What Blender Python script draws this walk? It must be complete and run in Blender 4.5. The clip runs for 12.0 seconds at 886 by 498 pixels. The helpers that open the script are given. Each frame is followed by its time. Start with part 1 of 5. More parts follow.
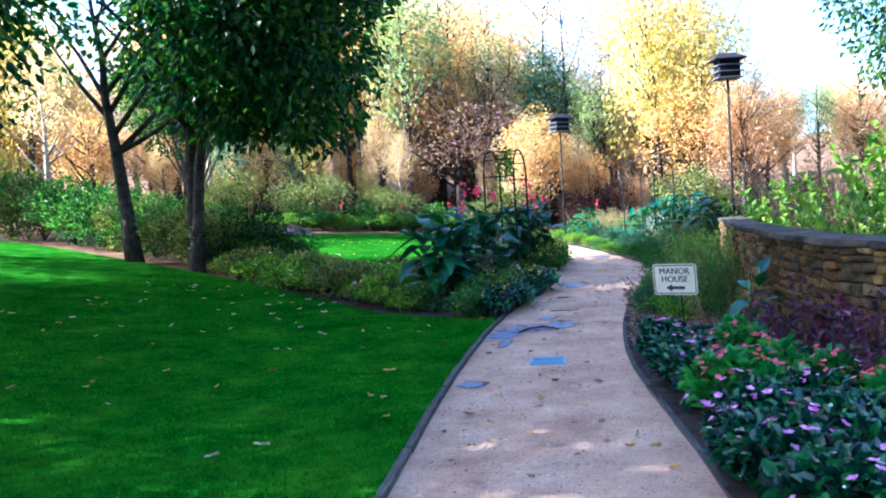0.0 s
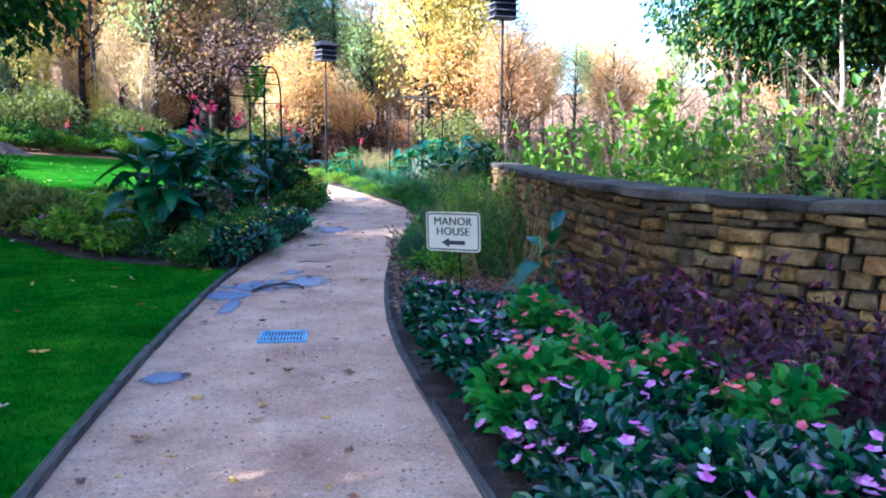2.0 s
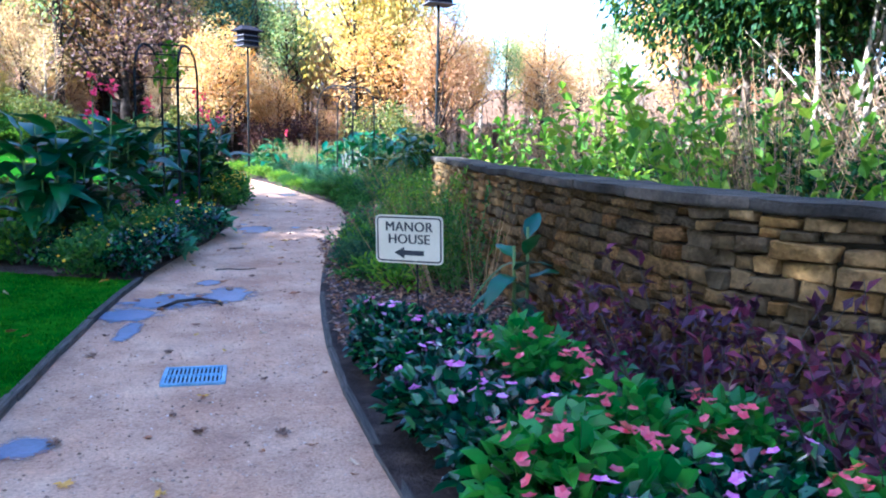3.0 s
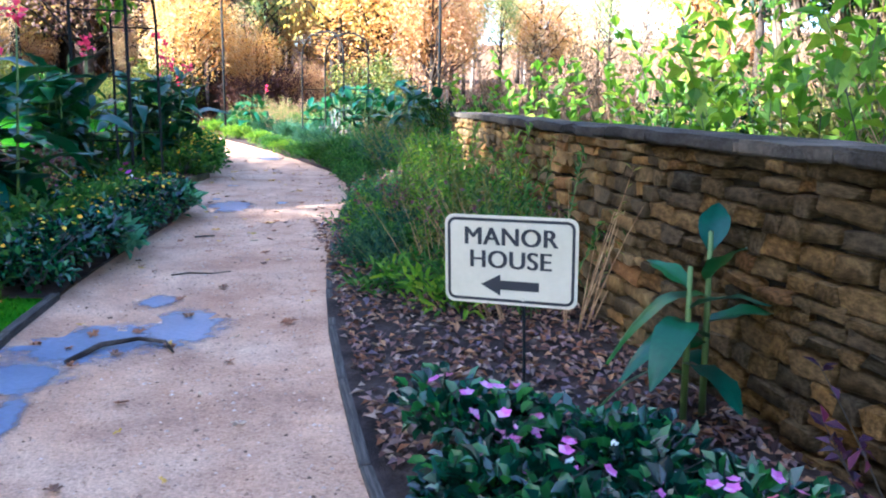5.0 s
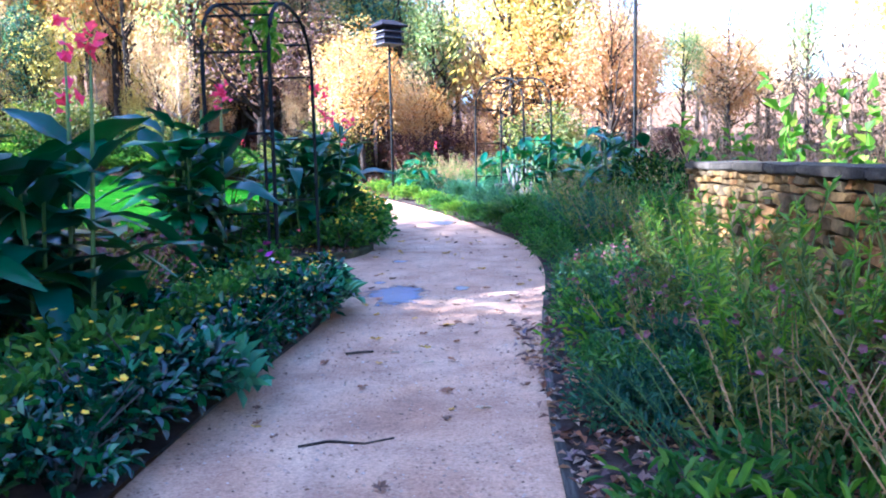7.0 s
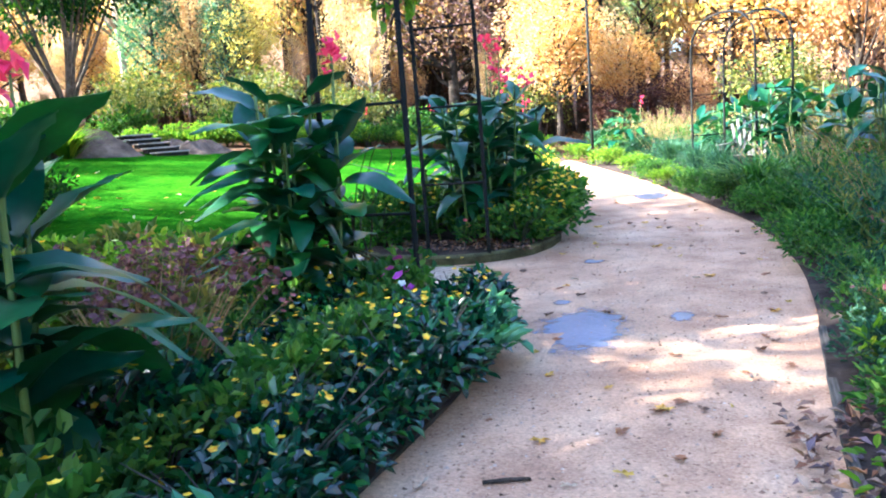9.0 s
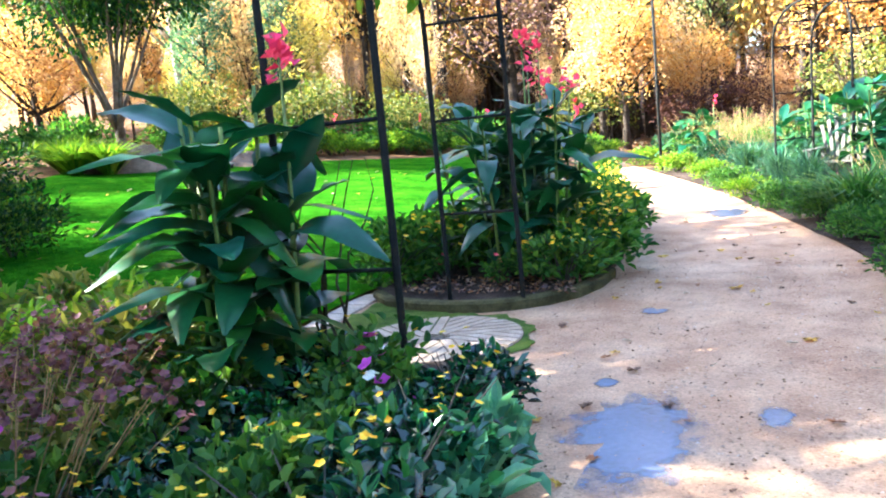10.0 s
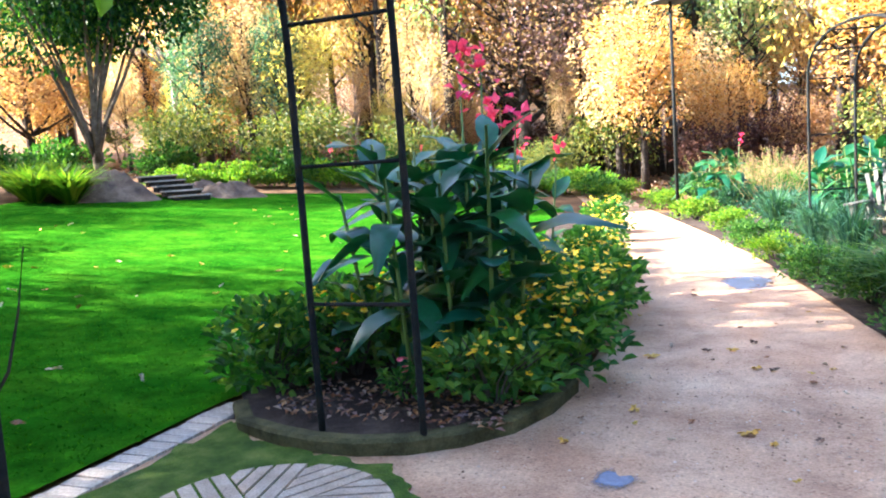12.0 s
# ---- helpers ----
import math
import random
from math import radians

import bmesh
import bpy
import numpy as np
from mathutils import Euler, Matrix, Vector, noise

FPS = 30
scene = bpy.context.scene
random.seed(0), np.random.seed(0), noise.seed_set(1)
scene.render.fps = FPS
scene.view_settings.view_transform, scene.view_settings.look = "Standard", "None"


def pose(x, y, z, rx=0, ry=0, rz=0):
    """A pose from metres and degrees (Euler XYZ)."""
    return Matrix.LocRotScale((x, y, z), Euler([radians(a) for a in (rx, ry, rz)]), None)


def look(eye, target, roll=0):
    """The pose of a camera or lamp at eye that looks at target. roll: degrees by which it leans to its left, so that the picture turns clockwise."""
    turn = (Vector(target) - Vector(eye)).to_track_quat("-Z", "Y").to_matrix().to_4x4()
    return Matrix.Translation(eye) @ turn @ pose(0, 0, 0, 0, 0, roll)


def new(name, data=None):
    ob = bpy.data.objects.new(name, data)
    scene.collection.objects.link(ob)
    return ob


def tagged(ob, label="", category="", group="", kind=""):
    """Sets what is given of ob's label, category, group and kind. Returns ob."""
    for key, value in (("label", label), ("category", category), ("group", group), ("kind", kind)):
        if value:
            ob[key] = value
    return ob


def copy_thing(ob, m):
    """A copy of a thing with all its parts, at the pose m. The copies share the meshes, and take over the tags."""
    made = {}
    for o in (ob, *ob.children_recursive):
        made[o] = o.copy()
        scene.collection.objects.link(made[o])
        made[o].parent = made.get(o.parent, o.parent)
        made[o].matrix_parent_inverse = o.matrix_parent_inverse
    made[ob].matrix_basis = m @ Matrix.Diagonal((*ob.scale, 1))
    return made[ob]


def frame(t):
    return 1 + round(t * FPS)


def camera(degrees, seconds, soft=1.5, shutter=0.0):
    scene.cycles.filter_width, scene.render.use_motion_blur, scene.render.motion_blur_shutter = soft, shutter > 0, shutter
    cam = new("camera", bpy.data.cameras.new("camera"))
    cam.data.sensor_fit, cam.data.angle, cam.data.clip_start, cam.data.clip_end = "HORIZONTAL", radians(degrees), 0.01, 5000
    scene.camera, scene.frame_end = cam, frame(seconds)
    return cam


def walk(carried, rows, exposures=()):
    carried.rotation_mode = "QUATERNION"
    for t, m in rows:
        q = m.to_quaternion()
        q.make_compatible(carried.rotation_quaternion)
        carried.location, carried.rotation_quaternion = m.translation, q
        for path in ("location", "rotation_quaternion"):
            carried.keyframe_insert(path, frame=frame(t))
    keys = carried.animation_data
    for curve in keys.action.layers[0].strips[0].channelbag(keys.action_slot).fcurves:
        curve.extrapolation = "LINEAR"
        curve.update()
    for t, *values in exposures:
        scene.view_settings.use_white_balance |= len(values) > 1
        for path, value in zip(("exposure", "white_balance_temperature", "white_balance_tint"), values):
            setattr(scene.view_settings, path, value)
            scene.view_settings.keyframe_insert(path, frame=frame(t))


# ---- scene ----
cam = camera(58.5, 12.0, soft=2.0)
PATH = [
    (0, (0.146, -0.466, 1.635), (-0.273, 1.488, 1.543), -3.6),
    (0.5, (0.113, 0.061, 1.575), (-0.108, 2.043, 1.424), -0.9),
    (1, (0.121, 0.588, 1.564), (0.1, 2.581, 1.399), -0.7),
    (1.5, (0.14, 1.208, 1.506), (0.173, 3.198, 1.307), -0.5),
    (2, (0.129, 1.773, 1.472), (0.3, 3.749, 1.215), 0.5),
    (2.5, (0.091, 2.389, 1.471), (0.36, 4.353, 1.206), 1.0),
    (2.7, (0.042, 2.644, 1.455), (0.353, 4.602, 1.191), 1.3),
    (4.3, (0.024, 4.758, 1.357), (0.482, 6.678, 1.039), 0.1),
    (4.5, (0.014, 5.021, 1.352), (0.462, 6.941, 1.015), 0.3),
    (5, (-0.039, 5.656, 1.33), (0.363, 7.581, 0.963), 1.0),
    (5.5, (-0.087, 6.374, 1.316), (0.173, 8.329, 0.984), 0.3),
    (6, (-0.126, 7.002, 1.312), (0.064, 8.972, 1.023), -0.8),
    (6.5, (-0.139, 7.67, 1.293), (0.007, 9.648, 1.041), -1.3),
    (7, (-0.164, 8.3, 1.302), (-0.17, 10.286, 1.069), -1.3),
    (7.5, (-0.165, 8.926, 1.327), (-0.414, 10.895, 1.083), -3.1),
    (7.7, (-0.201, 9.174, 1.334), (-0.474, 11.138, 1.071), -2.5),
    (9.3, (-0.147, 11.138, 1.413), (-0.72, 13.03, 1.11), -5.6),
    (9.5, (-0.129, 11.514, 1.437), (-0.736, 13.398, 1.146), -6.3),
    (10, (-0.18, 12.187, 1.448), (-0.864, 14.045, 1.161), -5.5),
    (10.5, (-0.131, 12.805, 1.465), (-0.814, 14.661, 1.164), -5.3),
    (11, (-0.172, 13.449, 1.478), (-0.8, 15.329, 1.208), -3.2),
    (11.5, (-0.136, 13.987, 1.482), (-0.764, 15.868, 1.218), -5.3),
    (12, (-0.078, 14.505, 1.508), (-0.821, 16.35, 1.299), -4.0),
]
walk(cam, [(t, look(eye, target, roll)) for t, eye, target, roll in PATH],
     [(0.0, 3.1, 4550, 13), (1.5, 3.05, 4550, 13), (2.5, 3.15, 4500, 15), (5.0, 3.5, 4950, 15), (5.5, 3.6, 5150, 15), (7.0, 3.45, 4450, 21), (7.5, 3.45, 4500, 20), (9.5, 3.95, 5450, 10), (11.0, 3.95, 5650, 9), (12.0, 3.65, 5550, 12)])

# ---- light ----
SUN_AZ, SUN_EL = radians(-104), radians(33)
world = bpy.data.worlds.new("sky")
scene.world = world
world.use_nodes = True
wn, wl = world.node_tree.nodes, world.node_tree.links
sky = wn.new("ShaderNodeTexSky")
sky.sky_type, sky.sun_disc = "NISHITA", False
sky.sun_elevation, sky.sun_rotation = SUN_EL, SUN_AZ
sky.air_density, sky.dust_density, sky.ozone_density = 1.0, 2.5, 1.5
wn["Background"].inputs[1].default_value = 0.095
wl.new(sky.outputs[0], wn["Background"].inputs[0])
sun_data = bpy.data.lights.new("sun", "SUN")
sun_data.energy, sun_data.angle, sun_data.color = 5.0, radians(0.6), (1.0, 0.88, 0.68)
sun = new("sun", sun_data)
to_sun = Vector((math.sin(SUN_AZ) * math.cos(SUN_EL), math.cos(SUN_AZ) * math.cos(SUN_EL), math.sin(SUN_EL)))
sun.matrix_world = look(to_sun * 80, (0, 0, 0))

# ---- materials ----
def nodes_of(name):
    m = bpy.data.materials.new(name)
    m.use_nodes = True
    return m, m.node_tree.nodes, m.node_tree.links, m.node_tree.nodes["Principled BSDF"]


def noise_tex(n, l, scale, detail=4.0, coord="Object", rough=0.6):
    tc = n.new("ShaderNodeTexCoord")
    tex = n.new("ShaderNodeTexNoise")
    tex.inputs["Scale"].default_value, tex.inputs["Detail"].default_value = scale, detail
    tex.inputs["Roughness"].default_value = rough
    l.new(tc.outputs[coord], tex.inputs["Vector"])
    return tex


def ramp(n, l, src, stops):
    r = n.new("ShaderNodeValToRGB")
    el = r.color_ramp.elements
    while len(el) < len(stops):
        el.new(0.5)
    for e, (p, c) in zip(el, stops):
        e.position, e.color = p, (*c, 1)
    l.new(src, r.inputs["Fac"])
    return r


def mixed(n, l, a, b, fac, how="MIX"):
    m = n.new("ShaderNodeMix")
    m.data_type, m.blend_type = "RGBA", how
    for sock, v in ((m.inputs["A"], a), (m.inputs["B"], b)):
        if isinstance(v, tuple):
            sock.default_value = (*v, 1)
        else:
            l.new(v, sock)
    if isinstance(fac, float):
        m.inputs["Factor"].default_value = fac
    else:
        l.new(fac, m.inputs["Factor"])
    return m.outputs["Result"]


def surface(name, dark, mid, light, scale=6.0, fine=80.0, rough=0.85, bump=0.3, metal=0.0, coord="Object", rand=0.0, grainy=0.8):
    """Two scales of noise over three tones, with fine relief; rand: how far single pieces differ."""
    m, n, l, p = nodes_of(name)
    big, small = noise_tex(n, l, scale, 5, coord), noise_tex(n, l, fine, 6, coord)
    col = ramp(n, l, big.outputs["Fac"], [(0.3, dark), (0.5, mid), (0.72, light)]).outputs["Color"]
    grain = ramp(n, l, small.outputs["Fac"], [(0.3, (0.6, 0.6, 0.6)), (0.7, (1.25, 1.25, 1.25))]).outputs["Color"]
    col = mixed(n, l, col, grain, grainy, "MULTIPLY")
    if rand:
        oi = n.new("ShaderNodeObjectInfo")
        r = ramp(n, l, oi.outputs["Random"], [(0.0, (1 - rand,) * 3), (0.5, (1.0, 0.97, 0.92)), (1.0, (1 + rand, 1 + rand * 0.85, 1 + rand * 0.6))])
        col = mixed(n, l, col, r.outputs["Color"], 1.0, "MULTIPLY")
    l.new(col, p.inputs["Base Color"])
    p.inputs["Roughness"].default_value, p.inputs["Metallic"].default_value = rough, metal
    p.inputs["Specular IOR Level"].default_value = 0.12 if rough >= 0.85 else 0.5
    b = n.new("ShaderNodeBump")
    b.inputs["Strength"].default_value, b.inputs["Distance"].default_value = bump, 0.02
    l.new(small.outputs["Fac"], b.inputs["Height"])
    l.new(b.outputs["Normal"], p.inputs["Normal"])
    return m


def leafy(name, tones, rough=0.45, through_light=0.35, gloss=0.5):
    """Leaves: each one takes its own tone, and lets some light through."""
    m, n, l, p = nodes_of(name)
    geo = n.new("ShaderNodeNewGeometry")
    oi = n.new("ShaderNodeObjectInfo")
    add = n.new("ShaderNodeMath")
    add.operation = "MULTIPLY_ADD"
    l.new(oi.outputs["Random"], add.inputs[0])
    add.inputs[1].default_value = 0.3
    l.new(geo.outputs["Random Per Island"], add.inputs[2])
    wrap = n.new("ShaderNodeMath")
    wrap.operation = "FRACT"
    l.new(add.outputs[0], wrap.inputs[0])
    col = ramp(n, l, wrap.outputs[0], [(i / max(1, len(tones) - 1), c) for i, c in enumerate(tones)]).outputs["Color"]
    tex = noise_tex(n, l, 25.0, 3)
    shade = ramp(n, l, tex.outputs["Fac"], [(0.3, (0.75, 0.75, 0.75)), (0.7, (1.2, 1.2, 1.2))]).outputs["Color"]
    col = mixed(n, l, col, shade, 0.7, "MULTIPLY")
    l.new(col, p.inputs["Base Color"])
    p.inputs["Roughness"].default_value, p.inputs["Specular IOR Level"].default_value = rough, gloss
    tr = n.new("ShaderNodeBsdfTranslucent")
    l.new(mixed(n, l, col, (1.5, 1.6, 0.7), 1.0, "MULTIPLY"), tr.inputs["Color"])
    mix = n.new("ShaderNodeMixShader")
    mix.inputs[0].default_value = through_light
    l.new(p.outputs[0], mix.inputs[1])
    l.new(tr.outputs[0], mix.inputs[2])
    l.new(mix.outputs[0], n["Material Output"].inputs["Surface"])
    return m


def paint(name, c, rough=0.5, metal=0.0, vary=0.15):
    return surface(name, tuple(v * (1 - vary) for v in c), c, tuple(min(1, v * (1 + vary)) for v in c), 9.0, 120.0, rough, 0.08, metal, grainy=0.25)


M_EARTH = surface("leaf_litter_earth", (0.07, 0.036, 0.018), (0.13, 0.07, 0.034), (0.22, 0.125, 0.058), 1.2, 22.0, 0.95, 0.8)
M_MULCH = surface("mulch", (0.018, 0.013, 0.011), (0.042, 0.03, 0.025), (0.09, 0.065, 0.05), 5.0, 45.0, 0.95, 1.0)
M_PATH = surface("decomposed_granite", (0.34, 0.19, 0.115), (0.47, 0.29, 0.18), (0.57, 0.385, 0.25), 1.6, 70.0, 0.92, 0.6)
pn, pl = M_PATH.node_tree.nodes, M_PATH.node_tree.links
pb = pn["Principled BSDF"]
was = pb.inputs["Base Color"].links[0].from_socket
stain = ramp(pn, pl, noise_tex(pn, pl, 2.6, 8, "Object", 0.7).outputs["Fac"], [(0.32, (0.76, 0.73, 0.74)), (0.48, (1.0, 1.0, 1.0)), (0.68, (1.12, 1.1, 1.06))])
grit = ramp(pn, pl, noise_tex(pn, pl, 38.0, 2).outputs["Fac"], [(0.3, (0.55, 0.5, 0.48)), (0.4, (1.0, 1.0, 1.0)), (0.66, (1.0, 1.0, 1.0)), (0.74, (1.3, 1.28, 1.25))])
pl.new(mixed(pn, pl, mixed(pn, pl, was, stain.outputs["Color"], 1.0, "MULTIPLY"), grit.outputs["Color"], 0.8, "MULTIPLY"), pb.inputs["Base Color"])
M_TURF = surface("turf", (0.01, 0.068, 0.003), (0.02, 0.094, 0.004), (0.038, 0.128, 0.006), 1.5, 60.0, 0.95, 0.4)
M_TURF.node_tree.nodes["Principled BSDF"].inputs["Specular IOR Level"].default_value = 0.0


def patchy(m, lo, hi):
    """Broad, uneven paler and deeper patches over a material's colour: painted streaks of light, and clumped growth."""
    n, l = m.node_tree.nodes, m.node_tree.links
    base = n["Principled BSDF"].inputs["Base Color"]
    old = base.links[0].from_socket
    wide = ramp(n, l, noise_tex(n, l, 0.9, 6, "Object", 0.65).outputs["Fac"], [(0.32, lo), (0.5, (1.0, 1.0, 1.0)), (0.7, hi)])
    tuft = ramp(n, l, noise_tex(n, l, 7.0, 4, "Object", 0.6).outputs["Fac"], [(0.32, (0.6, 0.62, 0.6)), (0.65, (1.3, 1.25, 1.2))])
    l.new(mixed(n, l, mixed(n, l, old, wide.outputs["Color"], 1.0, "MULTIPLY"), tuft.outputs["Color"], 0.8, "MULTIPLY"), base)


patchy(M_TURF, (0.62, 0.66, 0.6), (1.6, 1.3, 1.0))
M_MOSS = surface("moss", (0.03, 0.06, 0.01), (0.065, 0.11, 0.015), (0.13, 0.16, 0.035), 7.0, 90.0, 0.95, 0.8)
M_BANK = surface("bank_earth", (0.05, 0.035, 0.026), (0.11, 0.08, 0.06), (0.2, 0.15, 0.11), 2.5, 25.0, 0.95, 1.0)
M_STONE = surface("field_stone", (0.075, 0.05, 0.022), (0.18, 0.122, 0.055), (0.31, 0.215, 0.1), 4.0, 38.0, 0.92, 0.9)
sn, sl = M_STONE.node_tree.nodes, M_STONE.node_tree.links
sp = sn["Principled BSDF"]
was = sp.inputs["Base Color"].links[0].from_socket
own = sn.new("ShaderNodeMath")
own.operation = "ADD"
sl.new(sn.new("ShaderNodeObjectInfo").outputs["Random"], own.inputs[0])
sl.new(sn.new("ShaderNodeNewGeometry").outputs["Random Per Island"], own.inputs[1])
own_tone = sn.new("ShaderNodeMath")
own_tone.operation = "FRACT"
sl.new(own.outputs[0], own_tone.inputs[0])
tone = ramp(sn, sl, own_tone.outputs[0], [(0.0, (0.45, 0.5, 0.62)), (0.18, (0.62, 0.62, 0.66)), (0.4, (0.9, 0.86, 0.78)), (0.65, (1.1, 1.0, 0.82)), (0.85, (1.35, 1.12, 0.74)), (1.0, (1.15, 0.82, 0.62))])
lichen = ramp(sn, sl, noise_tex(sn, sl, 11.0, 6, "Object", 0.7).outputs["Fac"], [(0.4, (1.0, 1.0, 1.0)), (0.62, (0.62, 0.66, 0.6)), (0.8, (0.4, 0.42, 0.4))])
sl.new(mixed(sn, sl, mixed(sn, sl, was, tone.outputs["Color"], 1.0, "MULTIPLY"), lichen.outputs["Color"], 0.8, "MULTIPLY"), sp.inputs["Base Color"])
M_CAP = surface("cap_stone", (0.026, 0.023, 0.019), (0.056, 0.049, 0.039), (0.1, 0.086, 0.068), 4.0, 45.0, 0.9, 0.8, rand=0.3)
M_JOINT = surface("dark_joint", (0.012, 0.01, 0.008), (0.024, 0.02, 0.015), (0.045, 0.036, 0.026), 6.0, 50.0, 0.95, 0.6)
M_BOARD = surface("weathered_edging", (0.035, 0.032, 0.028), (0.075, 0.068, 0.06), (0.14, 0.128, 0.112), 5.0, 60.0, 0.9, 0.4, rand=0.25)
M_BRICK = surface("pale_brick", (0.38, 0.31, 0.25), (0.5, 0.42, 0.35), (0.6, 0.52, 0.45), 6.0, 70.0, 0.9, 0.3, rand=0.15)
M_MILL = surface("millstone", (0.3, 0.225, 0.165), (0.4, 0.31, 0.235), (0.5, 0.4, 0.31), 5.0, 80.0, 0.9, 0.4)
M_FURROW = surface("furrow", (0.09, 0.07, 0.05), (0.14, 0.11, 0.08), (0.2, 0.16, 0.12), 6.0, 60.0, 0.95, 0.5)
# puddles: the sky's reflection is painted in as a blue base colour
M_PUDDLE = surface("puddle_sky_tint", (0.075, 0.1, 0.17), (0.11, 0.145, 0.23), (0.16, 0.2, 0.3), 2.0, 30.0, 0.38, 0.03)


def wet_edge(m):
    """Water thins out unevenly towards the rim of each puddle."""
    n, l = m.node_tree.nodes, m.node_tree.links
    tc = n.new("ShaderNodeTexCoord")
    dist = n.new("ShaderNodeVectorMath")
    dist.operation = "DISTANCE"
    l.new(tc.outputs["Generated"], dist.inputs[0])
    dist.inputs[1].default_value = (0.5, 0.5, 0.5)
    tex = noise_tex(n, l, 7.0, 6)
    add = n.new("ShaderNodeMath")
    add.operation = "MULTIPLY_ADD"
    l.new(tex.outputs["Fac"], add.inputs[0])
    add.inputs[1].default_value = 0.55
    l.new(dist.outputs["Value"], add.inputs[2])
    fac = ramp(n, l, add.outputs[0], [(0.5, (0.12, 0.12, 0.12)), (0.68, (1, 1, 1))])
    clear = n.new("ShaderNodeBsdfTransparent")
    mix = n.new("ShaderNodeMixShader")
    l.new(fac.outputs["Color"], mix.inputs[0])
    l.new(n["Principled BSDF"].outputs[0], mix.inputs[1])
    l.new(clear.outputs[0], mix.inputs[2])
    l.new(mix.outputs[0], n["Material Output"].inputs["Surface"])


wet_edge(M_PUDDLE)
M_BARK = surface("bark", (0.018, 0.014, 0.011), (0.042, 0.033, 0.026), (0.085, 0.068, 0.055), 5.0, 40.0, 0.95, 0.9)
M_BARK_PALE = surface("pale_bark", (0.2, 0.16, 0.12), (0.34, 0.28, 0.22), (0.5, 0.43, 0.35), 5.0, 40.0, 0.9, 0.6)
M_BARK_MID = surface("brown_bark", (0.06, 0.045, 0.032), (0.12, 0.09, 0.065), (0.2, 0.16, 0.12), 5.0, 40.0, 0.9, 0.6)
M_IRON = surface("rusty_iron", (0.006, 0.008, 0.009), (0.012, 0.014, 0.014), (0.03, 0.022, 0.016), 8.0, 90.0, 0.86, 0.3)
M_STEEL = surface("galvanised_steel", (0.1, 0.2, 0.3), (0.16, 0.3, 0.42), (0.24, 0.4, 0.55), 8.0, 90.0, 0.5, 0.15, 0.2)
M_HOLE = paint("drain_dark", (0.012, 0.013, 0.015), 0.9)
M_SIGN = surface("sign_white", (0.5, 0.45, 0.31), (0.56, 0.5, 0.35), (0.6, 0.54, 0.38), 3.0, 40.0, 0.5, 0.03, grainy=0.1)
M_BLACK = paint("sign_black", (0.018, 0.018, 0.022), 0.5)
M_WOOD = surface("grey_wood", (0.05, 0.05, 0.046), (0.09, 0.09, 0.083), (0.14, 0.14, 0.13), 6.0, 70.0, 0.85, 0.4, rand=0.15)
M_HOUSE = paint("bird_house_dark", (0.012, 0.011, 0.016), 0.9)
M_HOUSE_W = paint("bird_house_pale", (0.14, 0.135, 0.15), 0.9)
M_STEP = surface("step_stone", (0.18, 0.16, 0.13), (0.28, 0.25, 0.21), (0.4, 0.36, 0.3), 4.0, 40.0, 0.9, 0.5)
M_TWIG = surface("dry_stem", (0.16, 0.09, 0.05), (0.32, 0.2, 0.1), (0.5, 0.36, 0.2), 8.0, 60.0, 0.9, 0.3)
M_STEM = paint("green_stem", (0.09, 0.15, 0.03), 0.6)
M_STEM_D = paint("dark_stem", (0.04, 0.035, 0.025), 0.8)

L_GRASS = leafy("grass_blades", [(0.009, 0.064, 0.002), (0.017, 0.09, 0.003), (0.03, 0.122, 0.004), (0.055, 0.155, 0.006)], 0.9, 0.35, 0.0)
patchy(L_GRASS, (0.62, 0.66, 0.6), (1.6, 1.3, 1.0))
L_CANNA = leafy("canna_leaf", [(0.002, 0.026, 0.022), (0.003, 0.046, 0.038), (0.006, 0.056, 0.028), (0.025, 0.115, 0.01)], 0.36, 0.16, 0.3)
L_IMPAT = leafy("impatiens_leaf", [(0.001, 0.014, 0.01), (0.003, 0.032, 0.02), (0.008, 0.062, 0.03), (0.035, 0.15, 0.03)], 0.24, 0.2, 0.7)
L_BEGON = leafy("begonia_leaf", [(0.015, 0.11, 0.02), (0.03, 0.17, 0.025), (0.08, 0.27, 0.03)], 0.35, 0.35, 0.5)
L_LANT = leafy("lantana_leaf", [(0.012, 0.06, 0.01), (0.025, 0.1, 0.014), (0.06, 0.16, 0.018), (0.12, 0.22, 0.025)], 0.5, 0.35, 0.35)
L_SAGE = leafy("silver_leaf", [(0.04, 0.15, 0.1), (0.08, 0.23, 0.14), (0.14, 0.32, 0.2)], 0.6, 0.3, 0.3)
L_PURPLE = leafy("purple_leaf", [(0.014, 0.003, 0.012), (0.028, 0.006, 0.022), (0.05, 0.01, 0.034), (0.15, 0.02, 0.06)], 0.45, 0.22, 0.3)
L_YELGRN = leafy("yellow_green_leaf", [(0.04, 0.11, 0.006), (0.08, 0.18, 0.01), (0.14, 0.26, 0.014), (0.24, 0.3, 0.025)], 0.55, 0.4, 0.3)
L_GREEN = leafy("green_leaf", [(0.012, 0.055, 0.01), (0.025, 0.09, 0.014), (0.05, 0.14, 0.02), (0.11, 0.2, 0.03)], 0.55, 0.35, 0.3)
# last tone paints sun patches into the dark leaves as yellow-green
L_DARK = leafy("evergreen_leaf", [(0.003, 0.018, 0.006), (0.006, 0.03, 0.008), (0.014, 0.05, 0.01), (0.04, 0.09, 0.012), (0.12, 0.16, 0.012)], 0.6, 0.25, 0.15)
